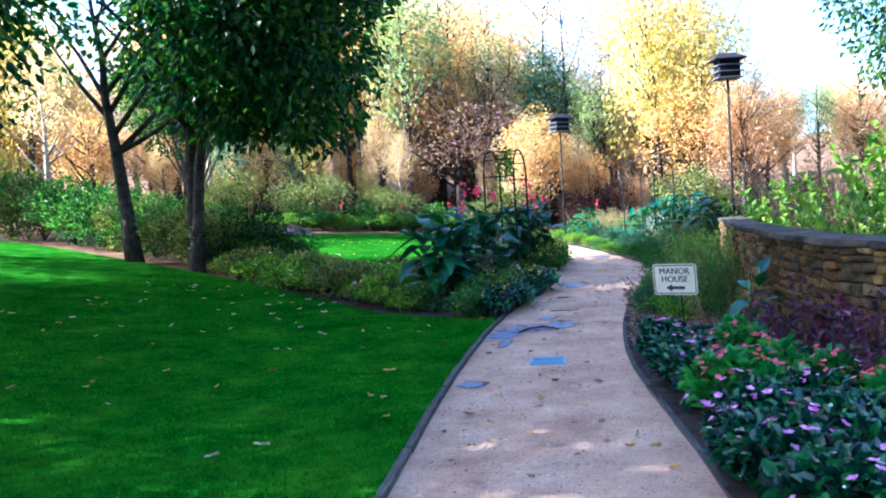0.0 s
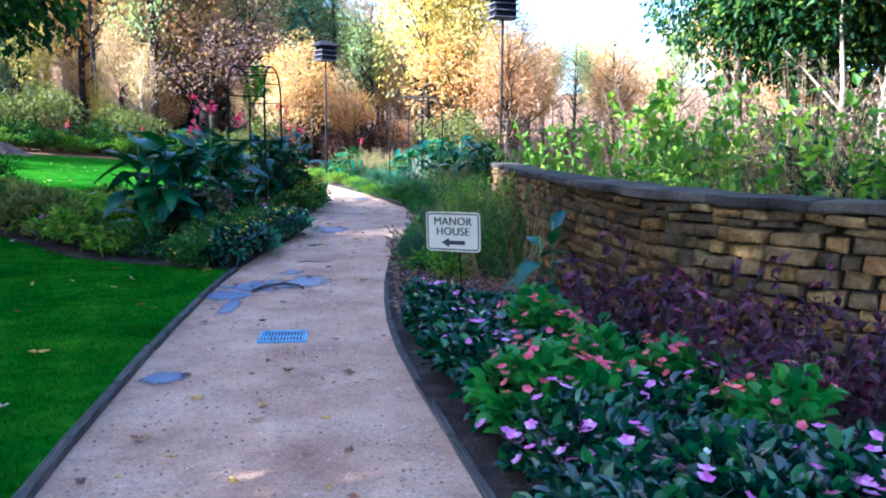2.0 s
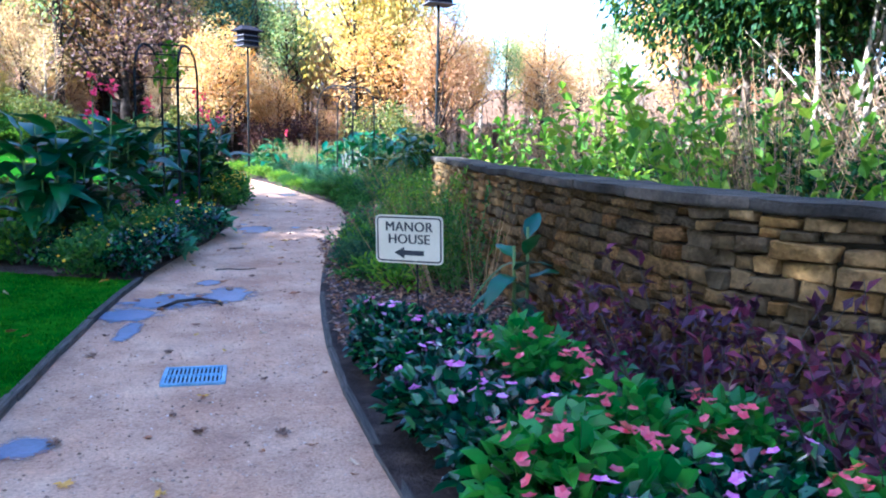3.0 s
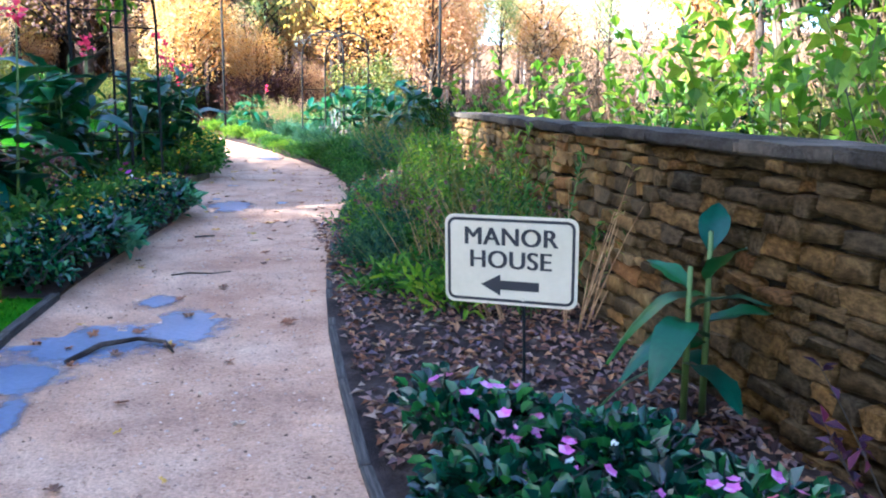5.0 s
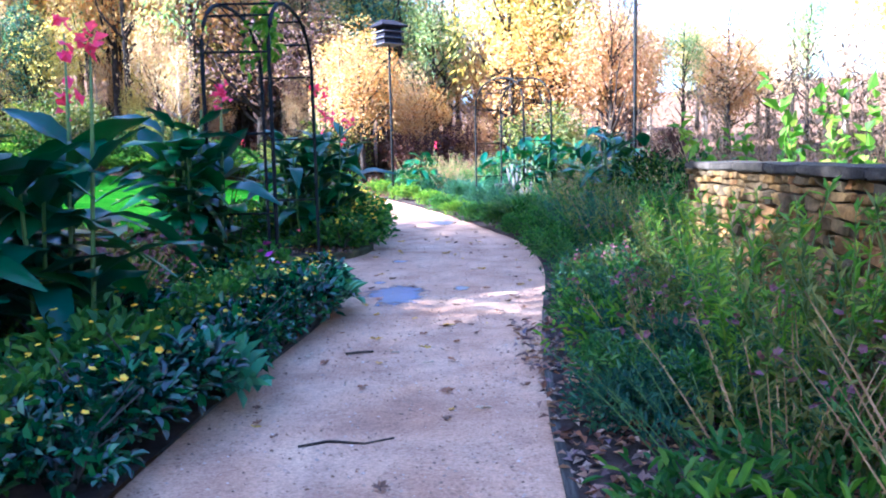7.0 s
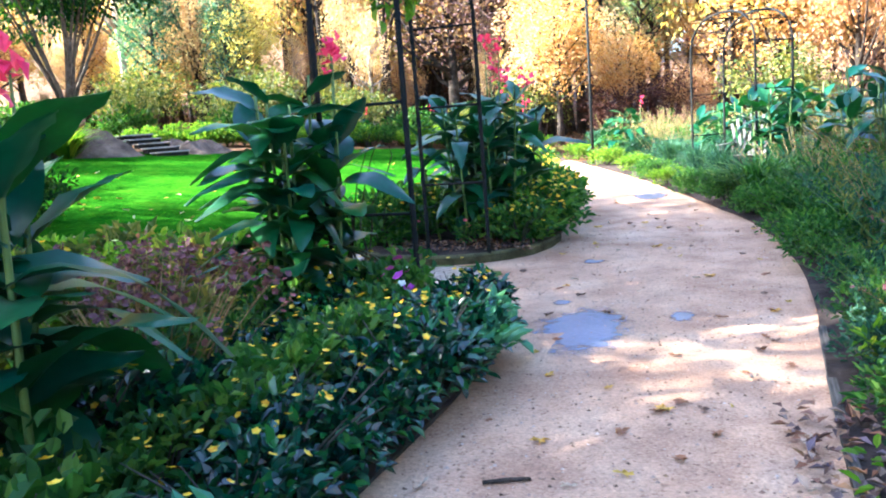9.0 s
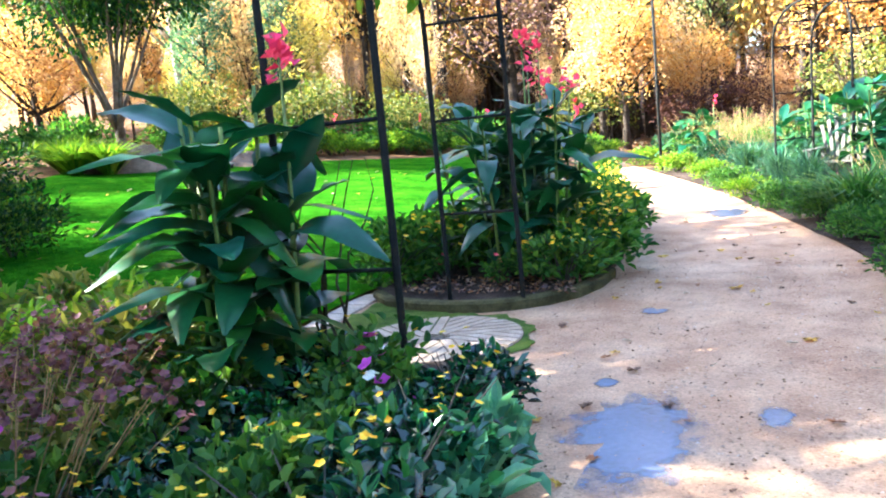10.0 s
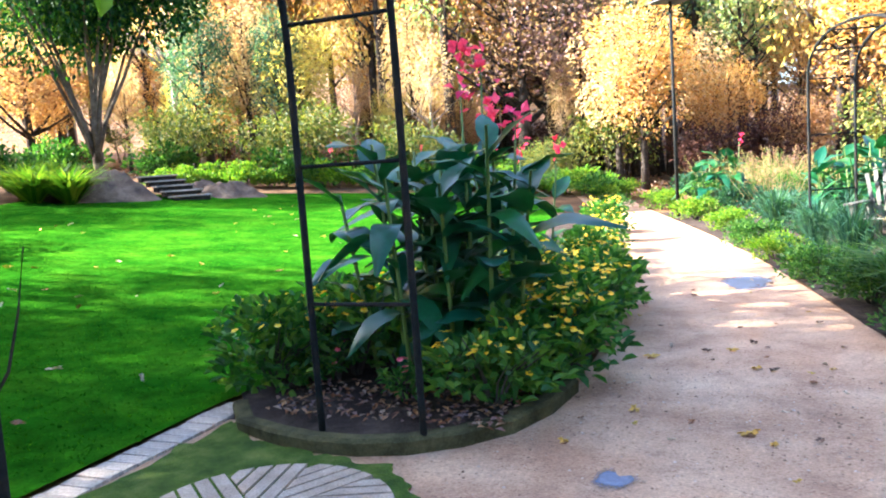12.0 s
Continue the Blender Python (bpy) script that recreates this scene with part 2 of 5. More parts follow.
L_BLUE = leafy("blue_green_leaf", [(0.008, 0.04, 0.026), (0.016, 0.065, 0.04), (0.035, 0.1, 0.06), (0.06, 0.13, 0.045)], 0.55, 0.3, 0.3)
L_OLIVE = leafy("olive_leaf", [(0.035, 0.065, 0.014), (0.07, 0.1, 0.02), (0.14, 0.15, 0.03), (0.22, 0.19, 0.05)], 0.6, 0.35, 0.3)
L_ORANGE = leafy("orange_leaf", [(0.344, 0.146, 0.043), (0.482, 0.258, 0.0946), (0.585, 0.37, 0.172), (0.619, 0.473, 0.284)], 0.6, 0.5, 0.3)
L_TAN = leafy("tan_leaf", [(0.396, 0.224, 0.155), (0.516, 0.344, 0.249), (0.602, 0.447, 0.344), (0.619, 0.516, 0.396)], 0.65, 0.5, 0.3)
L_GOLD = leafy("gold_leaf", [(0.413, 0.292, 0.0602), (0.55, 0.413, 0.112), (0.619, 0.516, 0.206), (0.396, 0.396, 0.112)], 0.6, 0.5, 0.3)
L_RUST = leafy("rust_leaf", [(0.2, 0.1, 0.05), (0.36, 0.19, 0.1), (0.5, 0.3, 0.18), (0.56, 0.4, 0.26)], 0.6, 0.5, 0.3)
L_PINE = leafy("pine_needles", [(0.1, 0.17, 0.08), (0.18, 0.26, 0.11), (0.28, 0.33, 0.14), (0.38, 0.38, 0.16)], 0.6, 0.4, 0.3)
L_MAROON = leafy("maroon_leaf", [(0.03, 0.012, 0.012), (0.055, 0.024, 0.022), (0.1, 0.05, 0.038)], 0.7, 0.3, 0.1)
L_MAUVE = leafy("mauve_leaf", [(0.101, 0.0504, 0.054), (0.173, 0.0936, 0.0936), (0.245, 0.158, 0.144), (0.288, 0.173, 0.0936)], 0.6, 0.4, 0.3)
L_SPRUCE = leafy("spruce_needles", [(0.02, 0.07, 0.055), (0.045, 0.12, 0.085), (0.09, 0.18, 0.12), (0.16, 0.24, 0.12)], 0.6, 0.3, 0.3)
L_OAK = leafy("oak_leaf", [(0.003, 0.024, 0.008), (0.008, 0.045, 0.01), (0.02, 0.085, 0.01), (0.09, 0.17, 0.012)], 0.5, 0.42, 0.25)
L_DRY = leafy("dry_brush", [(0.06, 0.042, 0.027), (0.12, 0.086, 0.058), (0.22, 0.165, 0.115)], 0.8, 0.3, 0.2)
L_SPENT = leafy("spent_flower", [(0.07, 0.028, 0.035), (0.119, 0.049, 0.063), (0.175, 0.077, 0.098), (0.098, 0.056, 0.028)], 0.7, 0.25, 0.2)
L_LITTER = leafy("fallen_leaves", [(0.04, 0.02, 0.018), (0.1, 0.045, 0.03), (0.22, 0.09, 0.035), (0.13, 0.1, 0.13), (0.34, 0.18, 0.08), (0.08, 0.05, 0.06), (0.42, 0.3, 0.22)], 0.7, 0.15, 0.3)
F_PINK = leafy("pink_petal", [(0.58, 0.12, 0.42), (0.66, 0.22, 0.52), (0.75, 0.42, 0.68)], 0.6, 0.3, 0.2)
F_RED = leafy("red_petal", [(0.6, 0.06, 0.1), (0.7, 0.12, 0.18), (0.75, 0.2, 0.25)], 0.6, 0.35, 0.2)
F_CANNA = leafy("canna_petal", [(0.6, 0.03, 0.12), (0.72, 0.05, 0.18), (0.8, 0.1, 0.25)], 0.6, 0.4, 0.2)
F_YELLOW = leafy("yellow_petal", [(0.75, 0.34, 0.01), (0.78, 0.48, 0.02), (0.8, 0.6, 0.08)], 0.6, 0.3, 0.2)
F_WHITE = leafy("white_petal", [(0.7, 0.72, 0.6), (0.78, 0.78, 0.7)], 0.6, 0.3, 0.2)
F_MAGENTA = leafy("magenta_petal", [(0.35, 0.04, 0.3), (0.5, 0.08, 0.42)], 0.6, 0.3, 0.2)

# ---- mesh helpers ----
def mesh_of(name, verts, faces, mat, smooth=False):
    me = bpy.data.meshes.new(name)
    me.from_pydata([tuple(v) for v in verts], [], [tuple(f) for f in faces])
    me.materials.append(mat)
    if smooth:
        me.polygons.foreach_set("use_smooth", [True] * len(me.polygons))
    me.update()
    return me


def put(name, me, parent=None, m=None, label="", category="", group="", kind=""):
    ob = new(name, me)
    if m is not None:
        ob.matrix_basis = m
    ob.parent = parent
    return tagged(ob, label, category, group, kind)


def part(name, bm, material, parent, label=""):
    me = bpy.data.meshes.new(name)
    bm.to_mesh(me)
    bm.free()
    me.materials.append(material)
    return put(name, me, parent, None, label)


def thing(name, m, label, category, group="", kind=""):
    ob = new(name)
    ob.empty_display_size = 0.1
    ob.matrix_basis = m
    return tagged(ob, label, category, group, kind)


def joined(pieces):
    """Several (verts, faces) as one."""
    vs, fs, k = [], [], 0
    for v, f in pieces:
        vs.extend(v)
        fs.extend([tuple(i + k for i in q) for q in f])
        k += len(v)
    return vs, fs


def tube(points, radii, sides=6):
    pts = [Vector(p) for p in points]
    vs, fs = [], []
    for i, p in enumerate(pts):
        d = (pts[min(i + 1, len(pts) - 1)] - pts[max(i - 1, 0)]).normalized()
        a = d.cross(Vector((0.3, 0.9, 0.2)) if abs(d.z) > 0.8 else Vector((0, 0, 1))).normalized()
        b = d.cross(a)
        for k in range(sides):
            t = 2 * math.pi * k / sides
            vs.append(p + (a * math.cos(t) + b * math.sin(t)) * radii[i])
    for i in range(len(pts) - 1):
        for k in range(sides):
            k2 = (k + 1) % sides
            fs.append((i * sides + k, i * sides + k2, (i + 1) * sides + k2, (i + 1) * sides + k))
    fs.append(tuple(range(sides))[::-1])
    fs.append(tuple((len(pts) - 1) * sides + k for k in range(sides)))
    return vs, fs


def box(sx, sy, sz, at=(0, 0, 0), bevel=0.0):
    bm = bmesh.new()
    bmesh.ops.create_cube(bm, size=1)
    for v in bm.verts:
        v.co = Vector((v.co.x * sx + at[0], v.co.y * sy + at[1], v.co.z * sz + at[2]))
    if bevel:
        bmesh.ops.bevel(bm, geom=bm.edges[:], offset=bevel, segments=2, affect="EDGES", profile=0.6)
    return bm


def unit(v):
    return v / np.maximum(1e-9, np.linalg.norm(v, axis=1, keepdims=True))


def leaves(pos, direction, length, width, rng, fold=0.25, flat=0.35, oval=False):
    """Folded leaves: pointed ones of four corners each, or oval ones of six."""
    n = len(pos)
    d = unit(direction)
    side = unit(np.cross(d, np.array([0, 0, 1.0]) + rng.normal(0, flat, (n, 3))))
    up = np.cross(side, d)
    L, W = np.broadcast_to(length, n)[:, None], np.broadcast_to(width, n)[:, None]
    tip = pos + d * L - up * L * (0.22 if oval else 0.08)
    if oval:
        a, b = pos + d * L * 0.3, pos + d * L * 0.7 - up * L * 0.06
        lift = up * W * fold
        q = np.stack([pos, a + side * W * 0.45 + lift, b + side * W * 0.42 + lift, tip, b - side * W * 0.42 + lift, a - side * W * 0.45 + lift], 1)
        k = np.arange(n)[:, None] * 6
        f = np.concatenate([k + np.array([t]) for t in ((0, 1, 2), (0, 2, 3), (0, 3, 4), (0, 4, 5))])
        return q.reshape(-1, 3), f
    mid = pos + d * L * 0.45
    q = np.stack([pos, mid + side * W * 0.5 + up * W * fold, tip, mid - side * W * 0.5 + up * W * fold], 1)
    k = np.arange(n)[:, None] * 4
    f = np.concatenate([k + np.array([[0, 1, 2]]), k + np.array([[0, 2, 3]])])
    return q.reshape(-1, 3), f


def blossoms(pos, normal, radius, rng, petals=5, cup=0.25):
    """Open flowers of pointed petals round a centre."""
    n = len(pos)
    nn = unit(normal)
    a = unit(np.cross(nn, rng.normal(0, 1, (n, 3))))
    b = np.cross(nn, a)
    P, D, Ls = [], [], []
    r = np.broadcast_to(radius, n)
    for k in range(petals):
        t = 2 * math.pi * k / petals
        P.append(pos)
        D.append(a * math.cos(t) + b * math.sin(t) + nn * cup)
        Ls.append(r)
    P, D, Ls = np.concatenate(P), np.concatenate(D), np.concatenate(Ls)
    side = unit(np.cross(D, np.tile(nn, (petals, 1))))
    d = unit(D)
    mid = P + d * Ls[:, None] * 0.6
    w = Ls[:, None] * 0.42
    q = np.stack([P, mid + side * w, P + d * Ls[:, None], mid - side * w], 1)
    k = np.arange(len(P))[:, None] * 4
    return q.reshape(-1, 3), np.concatenate([k + np.array([[0, 1, 2]]), k + np.array([[0, 2, 3]])])


def ball(n, rng, fill=0.4):
    v = unit(rng.normal(0, 1, (n, 3)))
    return v * (fill + (1 - fill) * rng.random((n, 1)) ** 0.5)


def lumpy(n, size, lumps, rng, spread=0.42, fill=0.35):
    """Points of an uneven crown: lumps strewn through an ellipsoid, with gaps between."""
    c = ball(lumps, rng, fill) * 0.72
    s = spread * (0.6 + 0.7 * rng.random(lumps))
    i = rng.integers(0, lumps, n)
    p = c[i] + ball(n, rng, 0.5) * s[i][:, None]
    return p * np.array(size), (p - c[i] * 0.55)


def terrain(x, y):
    """The ground's height: level by the path, rising to the left and up the wooded slope."""
    def soft(v, k):
        return k * math.log1p(math.exp(min(40, v / k)))
    left = 0.1 * soft(-x - 3.6, 0.6)
    left = left if left < 1.5 else 1.5 + min(3.0, (left - 1.5) * 0.5)
    ridge = 0.28 * (soft(y - 74, 6) * max(0.05, min(1.0, (2 - x) / 16)) + soft(-x - 50, 6) + 0.15 * soft(x - 32, 6))
    return left + 0.085 * soft(y - 39, 3.0) + 0.03 * soft(x - 9, 3) + min(16.0, max(0.0, ridge - 0.08))

# ---- ground, path and lawns ----
def sheet(name, xs, ys, mat, lift, label, fn=None):
    vs = [(x, y, terrain(x, y) + lift) for y in ys for x in xs]
    w = len(xs)
    fs = [(j * w + i, j * w + i + 1, (j + 1) * w + i + 1, (j + 1) * w + i) for j in range(len(ys) - 1) for i in range(w - 1)]
    return put(name, mesh_of(name, vs, fs, mat, True), kind="structure", label=label)


def spaced(a, b, step, far):
    mid = list(np.arange(a, b, step))
    return [a - v for v in far[::-1]] + mid + [b + v for v in far]


FAR = [2, 5, 10, 20, 40, 80, 160, 400, 900, 1900]
sheet("ground", spaced(-80, 60, 1.4, FAR), spaced(-14, 130, 1.4, FAR), M_EARTH, -0.02, "brown earth and leaf litter under the woods")


def along(table, y):
    ys = [p[1] for p in table]
    return float(np.interp(y, ys, [p[0] for p in table]))


def smooth_table(table, lo, hi, step=0.25):
    ys = np.arange(lo, hi, step)
    xs = np.interp(ys, [p[1] for p in table], [p[0] for p in table])
    pad = np.pad(xs, 4, mode="edge")
    xs = np.convolve(pad, np.ones(9) / 9, mode="valid")
    return list(zip(xs, ys))


PATH_L = smooth_table([(-1.0, -12), (-1.12, 2), (-1.19, 3.9), (-1.29, 5), (-1.43, 7.1), (-1.5, 9.4), (-1.48, 11), (-1.42, 12.2), (-1.24, 13.6), (-1.06, 14.8),
                       (-1.14, 15.7), (-1.55, 16.6), (-1.75, 17.6), (-1.55, 18.45), (-1.22, 19.1), (-1.2, 20.9), (-1.58, 23.8), (-2.25, 28), (-3.4, 33), (-5.4, 39), (-9.4, 46)], -12, 46)
PATH_R = smooth_table([(1.1, -12), (0.85, 2), (0.6, 4.8), (0.44, 5.9), (0.27, 7.15), (0.19, 8.7), (0.22, 10.7), (0.35, 12.5), (0.52, 14.1), (0.88, 16.5), (1.0, 18.1),
                       (0.98, 19.9), (0.66, 21.6), (0.02, 25), (-0.55, 27.5), (-1.5, 31), (-3.6, 38), (-7.4, 46)], -12, 46)


def strip(name, left, right, ys, cols, mat, lift, label, wob=0.0):
    vs, fs = [], []
    for y in ys:
        a, b = left(y), right(y)
        for i in range(cols + 1):
            x = a + (b - a) * i / cols
            vs.append((x, y, terrain(x, y) + lift + wob * noise.noise((x * 1.7, y * 1.7, 3))))
    w = cols + 1
    fs = [(j * w + i, j * w + i + 1, (j + 1) * w + i + 1, (j + 1) * w + i) for j in range(len(ys) - 1) for i in range(cols)]
    return put(name, mesh_of(name, vs, fs, mat, True), kind="structure", label=label)


strip("path", lambda y: along(PATH_L, y) - 0.02, lambda y: along(PATH_R, y) + 0.02, np.arange(-12, 45, 0.2), 14, M_PATH, 0.004, "pinkish tan decomposed granite garden path", 0.006)
# junction towards the arbor
strip("path_junction", lambda y: -3.18, lambda y: along(PATH_L, y) + 0.01, np.arange(16.55, 18.55, 0.1), 12, M_PATH, 0.002, "tan gravel landing under the arbor", 0.004)

BED_FRONT = [(-1.56, 11.0), (-3.4, 11.7), (-5.3, 13.4), (-7.4, 15.1), (-11.0, 17.4), (-15.0, 19.8), (-22.0, 23.6), (-41.0, 30.0)]


def front_x(y):
    if y <= 11.0:
        return along(PATH_L, y) - 0.014
    return float(np.interp(y, [p[1] for p in BED_FRONT], [p[0] for p in BED_FRONT]))


strip("lawn", lambda y: -42.0, front_x, np.arange(-12, 30, 0.2), 40, M_TURF, 0.03, "mown green lawn beside the path")


def back_right(y):
    return float(np.interp(y, [16.5, 16.9, 18.7, 19.2, 24, 30, 34, 38], [-5, -3.42, -3.4, -3.3, -3.0, -3.6, -4.6, -6.5]))


def back_left(y):
    return float(np.interp(y, [16.5, 18.4, 21.0, 24, 30, 33, 38], [-5.2, -7.5, -11.5, -14.5, -17.5, -15.0, -8.0]))


strip("lawn_far", back_left, back_right, np.arange(16.5, 37.6, 0.25), 30, M_TURF, 0.03, "sunlit mown lawn beyond the flower bed")


strip("flower_bed_left", lambda y: front_x(max(11.05, min(16.5, y))) - 0.1 if y < 15.5 else back_left(16.5) - 1.5, lambda y: along(PATH_L, y) - 0.012 if y < 16.3 else -1.7,
      np.arange(11.05, 17.0, 0.15), 30, M_MULCH, 0.03, "dark mulched flower bed", 0.02)
strip("flower_bed_right", lambda y: along(PATH_R, y) + 0.012, lambda y: float(np.interp(y, [0, 0.7, 2, 4, 7], [1.1, 2.3, 3.6, 4.7, 6.2])) + 0.5 * noise.noise((y * 0.6, 2, 9)), np.arange(0, 34, 0.25), 30, M_MULCH, 0.02, "dark mulched border along the stone wall", 0.03)


def ring_sheet(name, table, mat, lift, label, ragged=0.0):
    c = np.mean(np.array(table), axis=0)
    if ragged:
        fine = []
        for (ax, ay), (bx, by) in zip(table, table[1:] + table[:1]):
            for k in range(10):
                x, y = ax + (bx - ax) * k / 10, ay + (by - ay) * k / 10
                s = 1 + ragged * (noise.noise((x * 4, y * 4, 2)) + 0.7 * noise.noise((x * 14, y * 14, 5)))
                fine.append((c[0] + (x - c[0]) * s, c[1] + (y - c[1]) * s))
        table = fine
    vs = [(c[0], c[1], terrain(*c) + lift)] + [(x, y, terrain(x, y) + lift) for x, y in table]
    n = len(table)
    return put(name, mesh_of(name, vs, [(0, 1 + i, 1 + (i + 1) % n) for i in range(n)], mat), kind="structure", label=label)


ROUND = [(-3.3, 18.75), (-2.92, 18.3), (-2.36, 18.12), (-1.9, 18.17), (-1.52, 18.45), (-1.25, 19.1), (-1.22, 20.9), (-1.62, 23.8), (-2.3, 28), (-3.5, 33), (-4.6, 33), (-3.6, 28), (-2.95, 24), (-3.1, 21)]
ring_sheet("flower_bed_round", ROUND, M_MULCH, 0.07, "mulched island bed with a rounded end")
ring_sheet("moss_patch", [(-3.12, 16.7), (-2.75, 16.6), (-2.0, 16.58), (-1.62, 16.8), (-1.47, 17.1), (-1.46, 17.4), (-1.6, 17.7), (-1.85, 17.93), (-2.2, 18.05), (-2.8, 18.15), (-3.14, 18.4), (-3.15, 17.5)], M_MOSS, 0.012, "green moss round the millstone", 0.13)

# ---- edging ----
def kerb(name, table, width, height, label, inset=0.0):
    """A run of low edging pieces along a line."""
    root = thing(name, pose(0, 0, 0), label, "edging", kind="structure")
    acc = [0.0]
    for a, b in zip(table, table[1:]):
        acc.append(acc[-1] + math.dist(a, b))
    k, step = 0.0, 0.92
    unit_me = bpy.data.meshes.new("edging_board")
    bm = box(1, 1, 1, (0, 0, 0), 0.06)
    bm.to_mesh(unit_me)
    bm.free()
    unit_me.materials.append(M_BOARD)
    xs, ys = [p[0] for p in table], [p[1] for p in table]
    while k + step <= acc[-1]:
        a = (np.interp(k, acc, xs), np.interp(k, acc, ys))
        b = (np.interp(k + step, acc, xs), np.interp(k + step, acc, ys))
        mid = ((a[0] + b[0]) / 2, (a[1] + b[1]) / 2)
        ang = math.degrees(math.atan2(b[1] - a[1], b[0] - a[0]))
        m = pose(mid[0], mid[1], terrain(*mid) + height / 2 - 0.03, random.uniform(-2, 2), 0, ang + random.uniform(-0.5, 0.5))
        put("edging_board", unit_me, root, m @ Matrix.Diagonal((step * 0.995, width, height + 0.05 + random.uniform(-0.01, 0.01), 1)))
        k += step
    return root


kerb("edging_left", [(x - 0.03, y) for x, y in PATH_L if -2 < y < 11.6], 0.055, 0.055, "weathered grey timber edging between lawn and path")
kerb("edging_left_bed", [(x - 0.05, y) for x, y in PATH_L if 11.6 < y < 15.4], 0.045, 0.03, "low dark edging of the flower bed")
kerb("edging_right", [(x + 0.03, y) for x, y in PATH_R if -2 < y < 16.4], 0.045, 0.03, "narrow grey edging along the border")

# curved kerb of the island bed
curve = [(-3.2, 18.62), (-2.95, 18.32), (-2.65, 18.2), (-2.36, 18.13), (-2.1, 18.13), (-1.85, 18.2), (-1.62, 18.36), (-1.42, 18.6), (-1.29, 18.95), (-1.24, 19.4)]
vs, fs = [], []
for i, (x, y) in enumerate(curve):
    a, b = curve[max(0, i - 1)], curve[min(len(curve) - 1, i + 1)]
    d = Vector((b[0] - a[0], b[1] - a[1], 0)).normalized()
    nrm = Vector((d.y, -d.x, 0))
    for off, z in ((0.06, -0.02), (0.065, 0.08), (0.045, 0.1), (-0.03, 0.1), (-0.05, 0.08), (-0.05, -0.02)):
        vs.append(Vector((x, y, z)) + nrm * off)
for i in range(len(curve) - 1):
    for k in range(5):
        fs.append((i * 6 + k, i * 6 + k + 1, (i + 1) * 6 + k + 1, (i + 1) * 6 + k))
M_MOSSKERB = surface("mossy_kerb", (0.03, 0.03, 0.015), (0.07, 0.065, 0.03), (0.12, 0.11, 0.05), 6.0, 70.0, 0.95, 0.7)
put("edging_round", mesh_of("edging_round", vs, fs, M_MOSSKERB), kind="structure", label="mossy dark kerb round the island bed")

# ---- stone wall ----
WALL = [(3.9, 5.08), (3.1, 5.42), (2.6, 5.78), (2.3, 6.2), (2.1, 6.7), (1.97, 7.3), (1.9, 8.1), (1.88, 9.0), (1.88, 10.0), (1.9, 11.0), (1.95, 12.0), (2.03, 13.0), (2.14, 14.4), (2.28, 16.2)]
wall_acc = [0.0]
for a, b in zip(WALL, WALL[1:]):
    wall_acc.append(wall_acc[-1] + math.dist(a, b))
WALL_LEN = wall_acc[-1]
WALL_TOP = 1.13


def on_wall(s):
    x, y = np.interp(s, wall_acc, [p[0] for p in WALL]), np.interp(s, wall_acc, [p[1] for p in WALL])
    s2, s1 = min(WALL_LEN, s + 0.25), max(0, s - 0.25)
    d = Vector((np.interp(s2, wall_acc, [p[0] for p in WALL]) - np.interp(s1, wall_acc, [p[0] for p in WALL]),
                np.interp(s2, wall_acc, [p[1] for p in WALL]) - np.interp(s1, wall_acc, [p[1] for p in WALL]), 0)).normalized()
    return Vector((x, y, 0)), d, Vector((-d.y, d.x, 0))


vs, fs = [], []
N = 60
for i in range(N + 1):
    p, d, nrm = on_wall(WALL_LEN * i / N)
    for off, z in ((-0.035, -0.1), (-0.035, WALL_TOP), (-0.36, WALL_TOP), (-0.36, -0.1)):
        vs.append(p + nrm * off + Vector((0, 0, z)))
for i in range(N):
    for k in range(4):
        fs.append((i * 4 + k, i * 4 + (k + 1) % 4, (i + 1) * 4 + (k + 1) % 4, (i + 1) * 4 + k))
fs += [(0, 1, 2, 3), (N * 4 + 3, N * 4 + 2, N * 4 + 1, N * 4)]
wall = put("wall_garden", mesh_of("wall_garden", vs, fs, M_JOINT), kind="structure", label="curved dry-laid tan field stone garden wall")

stone_meshes = []
for k in range(9):
    rng = random.Random(k)
    bm = bmesh.new()
    bmesh.ops.create_cube(bm, size=1)
    for v in bm.verts:
        v.co += Vector((rng.uniform(-0.1, 0.1), rng.uniform(-0.05, 0.05), rng.uniform(-0.14, 0.14)))
    bmesh.ops.bevel(bm, geom=bm.edges[:], offset=0.1, segments=2, affect="EDGES", profile=0.6)
    for v in bm.verts:
        v.co += Vector((rng.uniform(-0.025, 0.025), rng.uniform(-0.07, 0.07), rng.uniform(-0.05, 0.05)))
    me = bpy.data.meshes.new("stone")
    bm.to_mesh(me)
    bm.free()
    me.materials.append(M_STONE)
    me.polygons.foreach_set("use_smooth", [True] * len(me.polygons))
    stone_meshes.append(me)
rng = random.Random(11)
z = -0.02
rest = []
heights = []
while z < WALL_TOP - 0.03:
    h = min(rng.choice((0.06, 0.068, 0.075, 0.085, 0.1)) * rng.uniform(0.9, 1.1), WALL_TOP - z)
    heights.append((z, h))
    z += h
